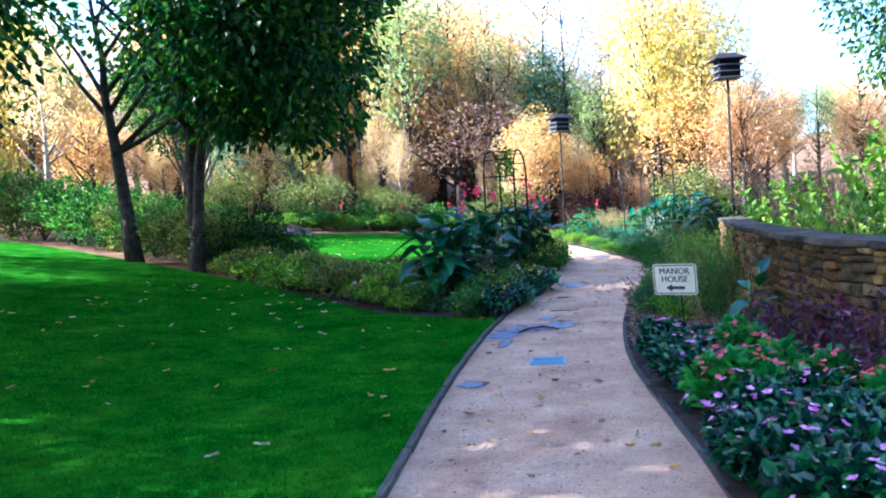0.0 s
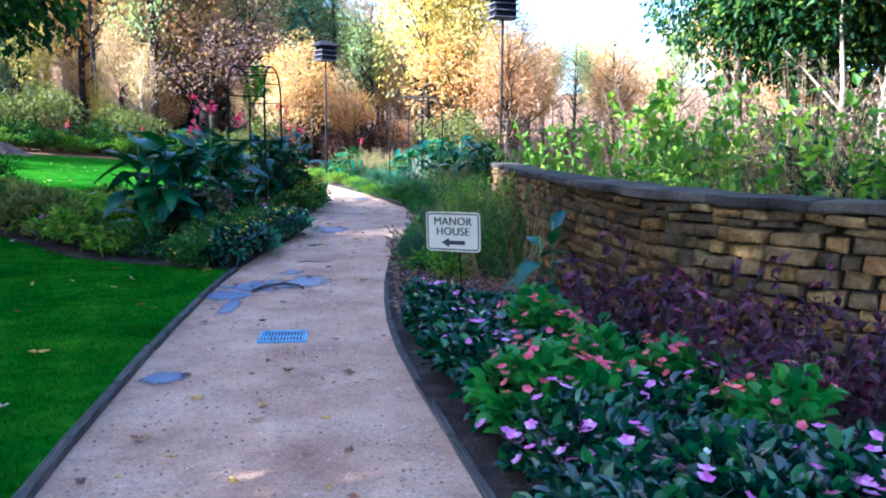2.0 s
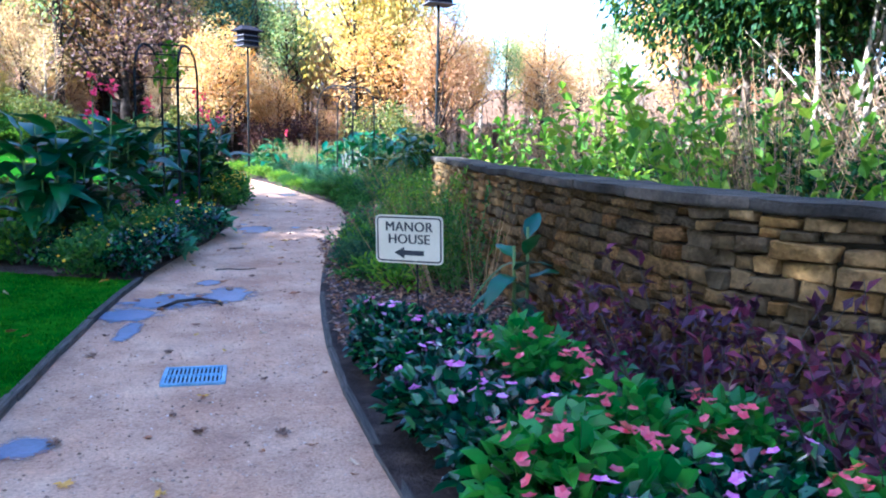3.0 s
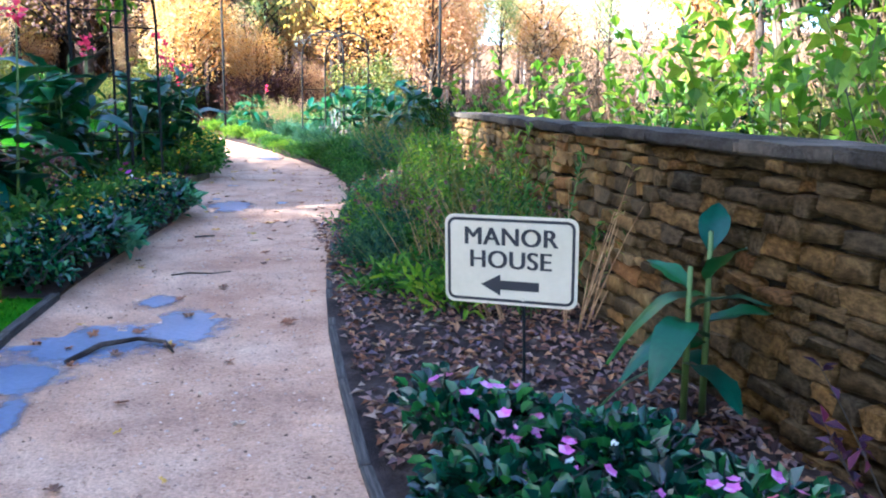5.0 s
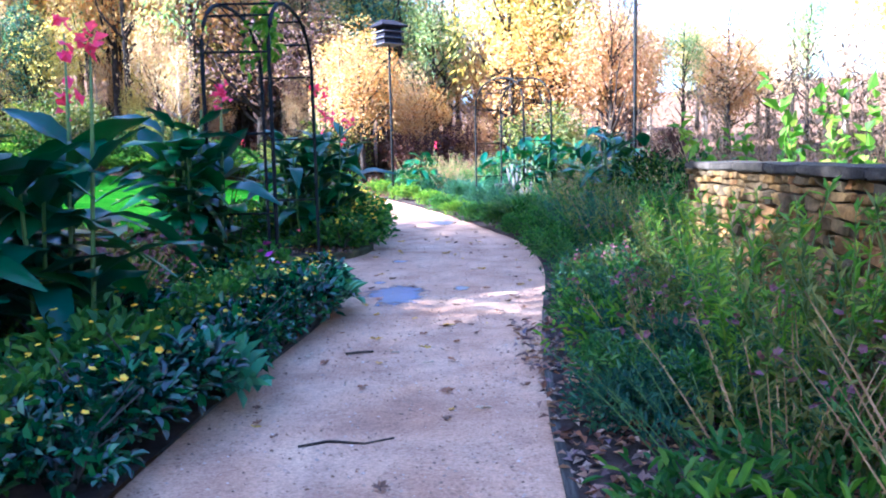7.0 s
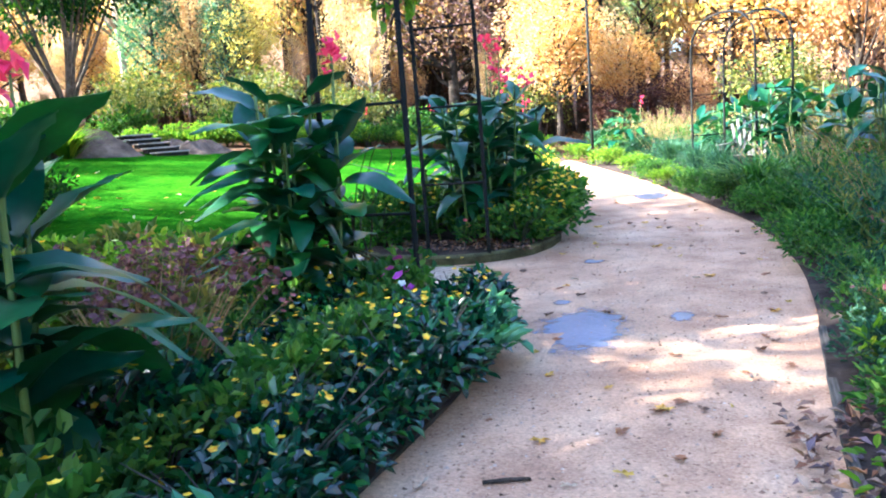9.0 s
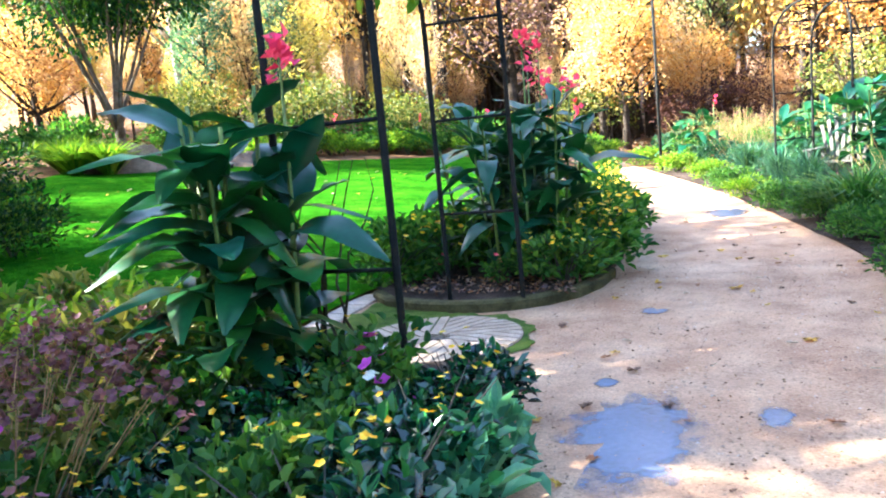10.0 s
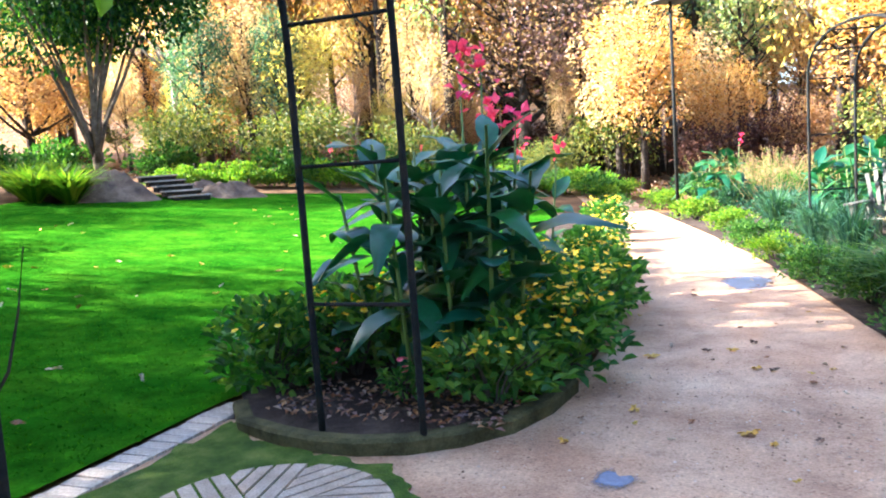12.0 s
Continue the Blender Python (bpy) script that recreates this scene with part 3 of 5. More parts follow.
for z, h in heights:
    s = rng.uniform(0, 0.2)
    while s < WALL_LEN - 0.08:
        w = min((0.1 + 0.2 * rng.random() ** 1.5) * (0.7 + 4.0 * h), WALL_LEN - s)
        p, d, nrm = on_wall(s + w / 2)
        ang = math.atan2(d.y, d.x)
        hh = h * rng.uniform(0.72, 0.95)
        m = Matrix.LocRotScale(p + nrm * rng.uniform(-0.08, -0.035) + Vector((0, 0, z + h / 2 + rng.uniform(-0.007, 0.007) + 0.022 * noise.noise((s * 0.9, z * 2.0, 4)) * min(1.0, (WALL_TOP - z) * 5))), Euler((rng.uniform(-0.06, 0.06), rng.uniform(-0.09, 0.09), ang + rng.uniform(-0.05, 0.05))), Vector((w * rng.uniform(0.86, 0.95), 0.17, hh)))
        me = rng.choice(stone_meshes)
        if 2.6 < s < 5.2:
            put("stone", me, wall, m)
        else:
            rest.append(([m @ v.co for v in me.vertices], [tuple(p.vertices) for p in me.polygons]))
        s += w
vs, fs = joined(rest)
put("stonework", mesh_of("stonework", vs, fs, M_STONE, True), wall, kind="stuff")
s = 0.0
while s < WALL_LEN - 0.2:
    w = min(rng.uniform(0.55, 0.95), WALL_LEN - s + 0.06)
    p, d, nrm = on_wall(s + w / 2)
    bm = bmesh.new()
    bmesh.ops.create_grid(bm, x_segments=4, y_segments=1, size=0.5)
    r = bmesh.ops.extrude_face_region(bm, geom=bm.faces[:])
    for e in r["geom"]:
        if isinstance(e, bmesh.types.BMVert):
            e.co.z += 1
    for v in bm.verts:
        t = s + w * (v.co.x + 0.5) * 0.985
        q, dd, nn = on_wall(t)
        v.co = q + nn * (v.co.y * 0.46 - 0.17 + 0.045 * noise.noise((t * 5, v.co.y, 1))) + Vector((0, 0, WALL_TOP + 0.005 + v.co.z * 0.062 + 0.014 * noise.noise((t * 4, v.co.y * 3, 7))))
    bmesh.ops.bevel(bm, geom=[e for e in bm.edges if e.calc_face_angle(0) > 0.8], offset=0.012, segments=2, affect="EDGES")
    me = bpy.data.meshes.new("capstone")
    bm.to_mesh(me)
    bm.free()
    me.materials.append(M_CAP)
    put("capstone", me, wall)
    s += w

# ---- small fixtures on the path ----
def drain_grate():
    root = thing("drain_grate", pose(-0.575, 7.79, 0.012, 0, 0, 3), "blue-grey slotted metal drain grate set in the path", "drain")
    bm = box(0.35, 0.33, 0.004, (0, 0, -0.002))
    part("pit", bm, M_HOLE, root)
    bm = bmesh.new()
    for sx, sy, x, y in ((0.36, 0.025, 0, 0.165), (0.36, 0.025, 0, -0.165), (0.025, 0.31, 0.17, 0), (0.025, 0.31, -0.17, 0), (0.32, 0.018, 0, 0)):
        b2 = box(sx, sy, 0.02, (x, y, 0.004), 0.003)
        me = bpy.data.meshes.new("t")
        b2.to_mesh(me)
        b2.free()
        bm.from_mesh(me)
        bpy.data.meshes.remove(me)
    grate = part("frame", bm, M_STEEL, root)
    me = None
    for i in range(13):
        x = -0.145 + i * 0.29 / 12
        if me is None:
            b2 = box(0.012, 0.31, 0.014, (0, 0, 0.003), 0.002)
            me = bpy.data.meshes.new("bar")
            b2.to_mesh(me)
            b2.free()
            me.materials.append(M_STEEL)
        put("bar", me, grate, pose(x, 0, 0))


drain_grate()


def puddle(x, y, rx, ry, seed, label="wet puddle on the path, the sky's bluish grey painted in"):
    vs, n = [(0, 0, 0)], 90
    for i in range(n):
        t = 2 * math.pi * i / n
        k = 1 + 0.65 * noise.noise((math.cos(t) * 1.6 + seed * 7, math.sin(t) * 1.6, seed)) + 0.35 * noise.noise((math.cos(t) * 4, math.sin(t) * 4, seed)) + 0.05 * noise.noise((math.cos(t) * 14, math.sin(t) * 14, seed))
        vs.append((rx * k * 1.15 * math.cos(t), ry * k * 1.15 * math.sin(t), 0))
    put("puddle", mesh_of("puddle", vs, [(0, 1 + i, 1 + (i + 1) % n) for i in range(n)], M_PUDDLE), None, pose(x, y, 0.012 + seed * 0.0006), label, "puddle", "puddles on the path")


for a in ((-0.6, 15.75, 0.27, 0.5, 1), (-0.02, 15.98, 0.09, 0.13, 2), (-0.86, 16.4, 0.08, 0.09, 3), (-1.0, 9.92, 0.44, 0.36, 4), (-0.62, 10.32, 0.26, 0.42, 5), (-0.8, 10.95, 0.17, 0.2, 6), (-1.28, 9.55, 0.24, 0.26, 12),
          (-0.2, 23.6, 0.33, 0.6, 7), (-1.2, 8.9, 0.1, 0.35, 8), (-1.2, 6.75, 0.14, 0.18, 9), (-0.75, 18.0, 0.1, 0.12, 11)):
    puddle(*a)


def sign():
    """Rounded panel on a stake, with its lettering."""
    m = Matrix.Translation((0.785, 8.395, 0.757)) @ Euler((radians(90 + 2), 0, radians(-30))).to_matrix().to_4x4() @ pose(0, 0, 0, 0, 0, 1.0)
    root = thing("sign", m, "white metal sign with black border, words and arrow", "sign")

    def rounded(w, h, r, n=6):
        out = []
        for cx, cy, a0 in ((w / 2 - r, h / 2 - r, 0), (-w / 2 + r, h / 2 - r, 90), (-w / 2 + r, -h / 2 + r, 180), (w / 2 - r, -h / 2 + r, 270)):
            out += [(cx + r * math.cos(radians(a0 + 90 * i / n)), cy + r * math.sin(radians(a0 + 90 * i / n))) for i in range(n + 1)]
        return out
    o = rounded(0.5, 0.335, 0.035)
    n = len(o)
    vs = [(x, y, 0.0) for x, y in o] + [(x, y, -0.004) for x, y in o]
    fs = [tuple(range(n)), tuple(range(2 * n - 1, n - 1, -1))] + [(i, i + n, (i + 1) % n + n, (i + 1) % n) for i in range(n)]
    panel = put("panel", mesh_of("panel", vs, fs, M_SIGN), root)
    a, b = rounded(0.478, 0.313, 0.03), rounded(0.456, 0.291, 0.02)
    vs = [(x, y, 0.0015) for x, y in a + b]
    put("border", mesh_of("border", vs, [(i, (i + 1) % n, n + (i + 1) % n, n + i) for i in range(n)], M_BLACK), panel, None, "black painted border")
    for word, y in (("MANOR", 0.086), ("HOUSE", 0.0)):
        c = bpy.data.curves.new("t", "FONT")
        c.body, c.size, c.align_x, c.align_y, c.space_character = word, 0.094, "CENTER", "CENTER", 1.05
        tmp = bpy.data.objects.new("t", c)
        me = bpy.data.meshes.new_from_object(tmp)
        bpy.data.objects.remove(tmp)
        me.materials.clear()
        me.materials.append(M_BLACK)
        for k, dx in enumerate((-0.003, 0.0, 0.003)):
            put("lettering", me, panel, pose(dx, y, 0.002 + k * 0.0006), "black capital letters")
    arrow = [(-0.11, -0.093), (-0.035, -0.052), (-0.035, -0.075), (0.11, -0.075), (0.11, -0.11), (-0.035, -0.11), (-0.035, -0.134)]
    put("arrow", mesh_of("arrow", [(x, y, 0.002) for x, y in arrow], [tuple(range(len(arrow)))], M_BLACK), panel, None, "black arrow")
    vs, fs = tube([(0.05, 0.12, -0.018), (0.05, -0.18, -0.02), (0.05, -0.79, -0.055)], [0.007, 0.007, 0.006], 6)
    put("stake", mesh_of("stake", vs, fs, M_IRON), root, None, "thin dark steel stake")
    for y in (0.134, -0.143):
        vs, fs = tube([(0.05, y, 0.004), (0.05, y, -0.012)], [0.007, 0.007], 8)
        put("bolt", mesh_of("bolt", vs, fs, M_SIGN), panel)


sign()

# ---- millstone and brick edge ----
def millstone():
    root = thing("millstone", pose(-2.16, 17.28, -0.002, 0, 0, 20), "pale round millstone with furrowed dress set in the ground", "millstone")
    n, R = 64, 0.62
    vs = [(R * math.cos(2 * math.pi * i / n), R * math.sin(2 * math.pi * i / n), 0) for i in range(n)]
    vs += [((R - 0.01) * math.cos(2 * math.pi * i / n), (R - 0.01) * math.sin(2 * math.pi * i / n), 0.022) for i in range(n)]
    vs.append((0, 0, 0.022))
    fs = [(i, (i + 1) % n, n + (i + 1) % n, n + i) for i in range(n)] + [(2 * n, n + i, n + (i + 1) % n) for i in range(n)]
    put("disc", mesh_of("disc", vs, fs, M_FURROW), root, None, "dark furrows")
    # lands between the furrows, in eight sectors
    S = 9
    for q in range(S):
        a0, a1 = 2 * math.pi * q / S, 2 * math.pi * (q + 1) / S
        d = Vector((math.cos(a0), math.sin(a0), 0))
        side = Vector((-d.y, d.x, 0))
        for j in range(5):
            o0, o1 = 0.006 + j * 0.088, 0.076 + j * 0.088
            pts = []
            for o in (o0, o1):
                inner = max(0.07, o / math.tan(a1 - a0) + 0.012)
                outer = math.sqrt(max(0, (R - 0.012) ** 2 - o * o))
                pts.append((inner, outer))
            if pts[1][1] - pts[1][0] < 0.03:
                continue
            lo = [d * pts[0][0] + side * o0, d * pts[0][1] + side * o0, d * pts[1][1] + side * o1, d * pts[1][0] + side * o1]
            vs = [v + Vector((0, 0, 0.018)) for v in lo] + [v * 0.995 + Vector((0, 0, 0.036)) for v in lo]
            put("land", mesh_of("land", vs, [(4, 5, 6, 7), (0, 1, 5, 4), (1, 2, 6, 5), (2, 3, 7, 6), (3, 0, 4, 7)], M_MILL), root)
    vs, fs = tube([(0, 0, 0.02), (0, 0, 0.034)], [0.06, 0.055], 16)
    put("eye", mesh_of("eye", vs, fs, M_FURROW), root, None, "dark plugged eye")


millstone()
brick_root = thing("brick_edging", pose(-3.29, 16.0, 0, 0, 0, 0), "pale brick edging strip laid along the lawn", "edging", kind="structure")
bm = box(0.22, 0.098, 0.07, (0, 0, 0), 0.006)
brick_me = bpy.data.meshes.new("brick")
bm.to_mesh(brick_me)
bm.free()
brick_me.materials.append(M_BRICK)
for i in range(26):
    put("brick", brick_me, brick_root, pose(random.uniform(-0.006, 0.006), i * 0.107, 0.012 + random.uniform(-0.004, 0.004), random.uniform(-1, 1), random.uniform(-1.5, 1.5), random.uniform(-1.5, 1.5)))

# ---- arbors ----
def arbor(m, label, span=2.45, depth=0.62, group="garden arbors"):
    root = thing("arbor", m, label, "arbor", group)

    def hoop(t):
        """Side and height along half the hoop; t from 0 at the foot to 1 at the crown."""
        if t < 0.6:
            return span / 2 - 0.02 * t, t / 0.6 * 2.3
        a = (t - 0.6) / 0.4 * math.pi / 2
        return (span / 2 - 0.012) * math.cos(a) ** 0.8 if a < 1.57 else 0.0, 2.3 + 0.62 * math.sin(a) ** 0.9
    for x in (0.0, -depth):
        pts = [(x, -hoop(t)[0], hoop(t)[1]) for t in np.linspace(0, 1, 15)] + [(x, hoop(t)[0], hoop(t)[1]) for t in np.linspace(1, 0, 15)[1:]]
        vs, fs = tube(pts, [0.02] * len(pts), 8)
        put("hoop", mesh_of("hoop", vs, fs, M_IRON, True), root)
    for side in (-1, 1):
        for t in (0.214, 0.41, 0.606, 0.76, 0.9):
            w, h = hoop(t)
            vs, fs = tube([(0, side * w, h), (-depth, side * w, h)], [0.012, 0.012], 6)
            put("rung", mesh_of("rung", vs, fs, M_IRON, True), root)
    return root


arbor(pose(-1.76, 17.0, -0.02), "dark iron garden arbor arching over the side path")
arbor(pose(1.62, 25.7, 0.0, 0, 0, 24), "dark iron arbor standing among border plants", 2.2, 0.65)

# ---- bird houses on poles ----
def bird_house(x, y, top, label, turn, k):
    """Three storeys with ledges under a hipped roof; k scales the house, not the pole."""
    base = terrain(x, y)
    root = thing("bird_house", pose(x, y, base, 0, 0, turn), label, "birdhouse", "bird houses on poles")
    z0 = top - base - 0.92 * k
    vs, fs = tube([(0, 0, -0.1), (0, 0, z0 + 0.02)], [0.04, 0.035], 8)
    put("pole", mesh_of("pole", vs, fs, M_IRON, True), root, None, "dark metal pole")
    for i in range(3):
        zi = z0 + i * 0.22 * k
        tier = part("tier", box((0.74 - 0.02 * i) * k, 0.6 * k, 0.19 * k, (0, 0, zi + 0.12 * k), 0.01), M_HOUSE, root, "dark storey")
        part("porch", box((0.94 - 0.02 * i) * k, 0.8 * k, 0.03 * k, (0, 0, zi + 0.012 * k), 0.006), M_HOUSE_W, root, "pale porch ledge")
        for j in range(4):
            for sy in (-1, 1):
                vs, fs = tube([((j - 1.5) * 0.17 * k, sy * 0.3 * k, zi + 0.12 * k), ((j - 1.5) * 0.17 * k, sy * 0.306 * k, zi + 0.12 * k)], [0.035 * k, 0.035 * k], 10)
                put("entrance_hole", mesh_of("entrance_hole", vs, fs, M_HOLE), tier)
    zr = z0 + 0.67 * k
    rim = [(-0.56 * k, -0.48 * k), (0.56 * k, -0.48 * k), (0.56 * k, 0.48 * k), (-0.56 * k, 0.48 * k)]
    vs = [(x, y, zr) for x, y in rim] + [(-0.28 * k, 0, zr + 0.24 * k), (0.28 * k, 0, zr + 0.24 * k)] + [(x, y, zr - 0.025) for x, y in rim]
    fs = [(0, 1, 5, 4), (1, 2, 5), (2, 3, 4, 5), (3, 0, 4), (6, 7, 1, 0), (7, 8, 2, 1), (8, 9, 3, 2), (9, 6, 0, 3), (9, 8, 7, 6)]
    put("roof", mesh_of("roof", vs, fs, M_HOUSE), root, None, "dark hipped roof")
    vs, fs = tube([(0, 0, zr + 0.2 * k), (0, 0, zr + 0.4 * k)], [0.012, 0.006], 6)
    put("finial", mesh_of("finial", vs, fs, M_IRON), root)


bird_house(3.75, 24.6, 5.85, "dark three-storey bird house on a tall pole behind the wall", 12, 0.84)
bird_house(-1.7, 32.3, 5.35, "three-storey bird house with pale ledges on a tall pole", 35, 0.8)

# ---- garden chair ----
def chair(m):
    root = thing("garden_chair", m, "weathered grey wooden slat chair under the arbor", "chair")
    for i in range(5):
        part("seat_slat", box(0.56, 0.085, 0.02, (0, -0.22 + i * 0.1, 0.4 - i * 0.012), 0.004), M_WOOD, root)
    for i in range(8):
        a = (i - 3.5) * 4.2
        mm = pose((i - 3.5) * 0.066, 0.27, 0.34, -16, 0, 0) @ pose(0, 0, 0, 0, a, 0)
        L = 0.82 - 0.012 * (i - 3.5) ** 2
        part("back_slat", box(0.056, 0.018, L, (0, 0, L / 2), 0.004), M_WOOD, root).matrix_basis = mm
    part("back_rail", box(0.62, 0.03, 0.06, (0, 0.33, 0.5), 0.004), M_WOOD, root)
    for sx in (-1, 1):
        part("arm", box(0.12, 0.72, 0.024, (sx * 0.36, -0.02, 0.6), 0.006), M_WOOD, root)
        part("leg", box(0.05, 0.09, 0.6, (sx * 0.33, -0.3, 0.3), 0.004), M_WOOD, root)
        part("leg", box(0.05, 0.09, 0.56, (sx * 0.33, 0.28, 0.28), 0.004), M_WOOD, root)
        part("apron", box(0.03, 0.6, 0.1, (sx * 0.3, -0.02, 0.35), 0.004), M_WOOD, root)


chair(pose(1.5, 26.3, 0.03, 0, 0, -25))

# ---- stone steps and earth banks at the far edge of the lawn ----
steps_at = pose(-13.8, 31.35, terrain(-13.8, 31.35) + 0.02, 0, 0, 56)
steps_root = thing("stone_steps", steps_at, "low grey stone steps climbing from the lawn", "steps")
for i in range(5):
    part("riser", box(0.95, 0.4, 0.13, (-0.08 * i, 0.2 + i * 0.45, 0.05 + i * 0.145), 0.01), M_JOINT, steps_root, "dark stone riser")
    part("tread", box(1.02, 0.5, 0.045, (-0.08 * i, 0.2 + i * 0.45, 0.13 + i * 0.145), 0.012), M_STEP, steps_root, "pale stone tread")


def bank(name, u0, u1, top, label):
    """A mound of bare earth beside the steps; u runs across them."""
    vs, fs, nu, nv = [], [], 24, 16
    for i in range(nu + 1):
        for j in range(nv + 1):
            u, v = u0 + (u1 - u0) * i / nu, -0.1 + 4.2 * j / nv
            p = steps_at @ Vector((u, v, 0))
            rise = min(1.0, max(0.0, v / 1.0)) ** 0.8 * min(1.0, max(0.0, (4.1 - v) / 1.5)) * min(1.0, 4.0 * min(i, nu - i) / nu + 0.12)
            z = terrain(p.x, p.y) - 0.04 + rise * (top + 0.3 * noise.noise((p.x * 1.6, p.y * 1.6, 1)) + 0.14 * noise.noise((p.x * 6, p.y * 6, 4)))
            vs.append((p.x, p.y, z))
    for i in range(nu):
        for j in range(nv):
            a = i * (nv + 1) + j
            fs.append((a, a + nv + 1, a + nv + 2, a + 1))
    put(name, mesh_of(name, vs, fs, M_BANK, True), kind="structure", label=label)


bank("earth_bank", -3.4, -0.6, 0.6, "bare brown earth bank beside the stone steps")
bank("earth_bank_low", 0.65, 2.3, 0.32, "low brown earth bank beside the stone steps")

# ---- plants ----
def tree(name, m, label, seed, height, crown, base, n, size, mat, bark=M_BARK, r=0.16, lumps=26, limbs=9, lean=0.0, stems=1, category="tree", group="", spread=0.42, low=-0.15):
    """Tapered trunk with limbs, and a crown of many leaves in uneven lumps."""
    rng = np.random.default_rng(seed)
    root = thing(name, m, label, category, group)
    cz = (base + height) / 2
    wood = []
    for s in range(stems):
        a = rng.random() * 6.28
        off = np.array([math.cos(a), math.sin(a)]) * (0.12 + 0.1 * s if stems > 1 else 0)
        top = np.array([math.cos(a), math.sin(a)]) * (crown[0] * 0.45 if stems > 1 else lean)
        pts, rad = [], []
        for k in range(8):
            t = k / 7
            w = rng.normal(0, 0.05 * height / 8, 2)
            p = off * (1 - t) + (top * t ** 1.3 if stems > 1 else np.array([lean * t, 0])) + w * t
            pts.append((p[0], p[1], low + t * height * 0.86))
            rad.append(r * (1.25 if k == 0 else 1) * (1 - 0.86 * t) / (1 if stems == 1 else 1.5))
        wood.append(tube(pts, rad, 7))
        for q in range(limbs // stems):
            t = 0.28 + 0.62 * rng.random()
            i = t * 7
            j = int(i)
            p0 = np.array(pts[j]) * (1 - i + j) + np.array(pts[min(7, j + 1)]) * (i - j)
            ang, ln = rng.random() * 6.28, (0.5 + 0.5 * rng.random()) * max(crown[0], 0.4)
            d = np.array([math.cos(ang), math.sin(ang), 0.35 + 0.95 * rng.random()])
            lp = [p0 + d * ln * u + np.array([0, 0, 0.25 * ln * u * u]) + rng.normal(0, 0.04 * ln, 3) * u for u in (0, 0.35, 0.7, 1.0)]
            r0 = r * (1 - 0.8 * t) * 0.6
            wood.append(tube(lp, [r0, r0 * 0.7, r0 * 0.4, r0 * 0.12], 5))
    vs, fs = joined(wood)
    put("trunk", mesh_of("trunk", vs, fs, bark, True), root)
    p, d = lumpy(n, (crown[0], crown[1], (height - base) / 2), lumps, rng, spread)
    p[:, 2] += cz
    p[:, 0] += lean
    d = d + rng.normal(0, 0.5, d.shape) + np.array([0, 0, -0.35])
    v, f = leaves(p, d, size * (0.6 + 0.8 * rng.random(n)), size * (0.4 + 0.3 * rng.random(n)), rng, 0.2, 1.0)
    put("crown", mesh_of("crown", v.tolist(), f.tolist(), mat), root, kind="stuff")
    return root


def mound(name, m, label, seed, size, n, leaf, mat, flowers=(), stems=True, category="plant", group="", lumps=14, droop=0.1, slim=0.45, up=0.5):
    """A bushy plant: stems, leaves in lumps down to the ground, and flowers on top. flowers: (material, count, radius, name)."""
    rng = np.random.default_rng(seed)
    root = thing(name, m, label, category, group)
    if stems:
        wood = []
        for k in range(9):
            a, t = rng.random() * 6.28, 0.4 + 0.5 * rng.random()
            e = (size[0] * t * math.cos(a), size[1] * t * math.sin(a), size[2] * (0.55 + 0.35 * rng.random()))
            wood.append(tube([(0, 0, -0.03), (e[0] * 0.4, e[1] * 0.4, e[2] * 0.6), e], [0.008 + 0.006 * size[2], 0.005, 0.002], 4))
        vs, fs = joined(wood)
        put("stalkwork", mesh_of("stalkwork", vs, fs, M_STEM_D), root, kind="stuff")
    p, d = lumpy(n, (size[0], size[1], size[2] * 0.5), lumps, rng, 0.4, 0.3)
    p[:, 2] = np.abs(p[:, 2] + size[2] * 0.5)
    d = d * np.array([1, 1, 0.5]) + rng.normal(0, 0.35, d.shape) + np.array([0, 0, up - droop])
    v, f = leaves(p, d, leaf * (0.6 + 0.7 * rng.random(n)), leaf * slim * (0.8 + 0.4 * rng.random(n)), rng, oval=True)
    put("foliage", mesh_of("foliage", v.tolist(), f.tolist(), mat), root, kind="stuff")
    for fm, count, rad, nm in flowers:
        q, nq = lumpy(count * 4, (size[0], size[1], size[2] * 0.5), lumps, rng, 0.4, 0.6)
        q[:, 2] += size[2] * 0.58
        q = q[np.argsort(-(q[:, 2] + 0.25 * rng.random(len(q))))[:count]]
        nn = q / np.array(size) + rng.normal(0, 0.4, q.shape) + np.array([0, 0, 0.8])
        v, f = blossoms(q, nn, rad, rng)
        put(nm, mesh_of(nm, v.tolist(), f.tolist(), fm), root, kind="stuff")
    return root


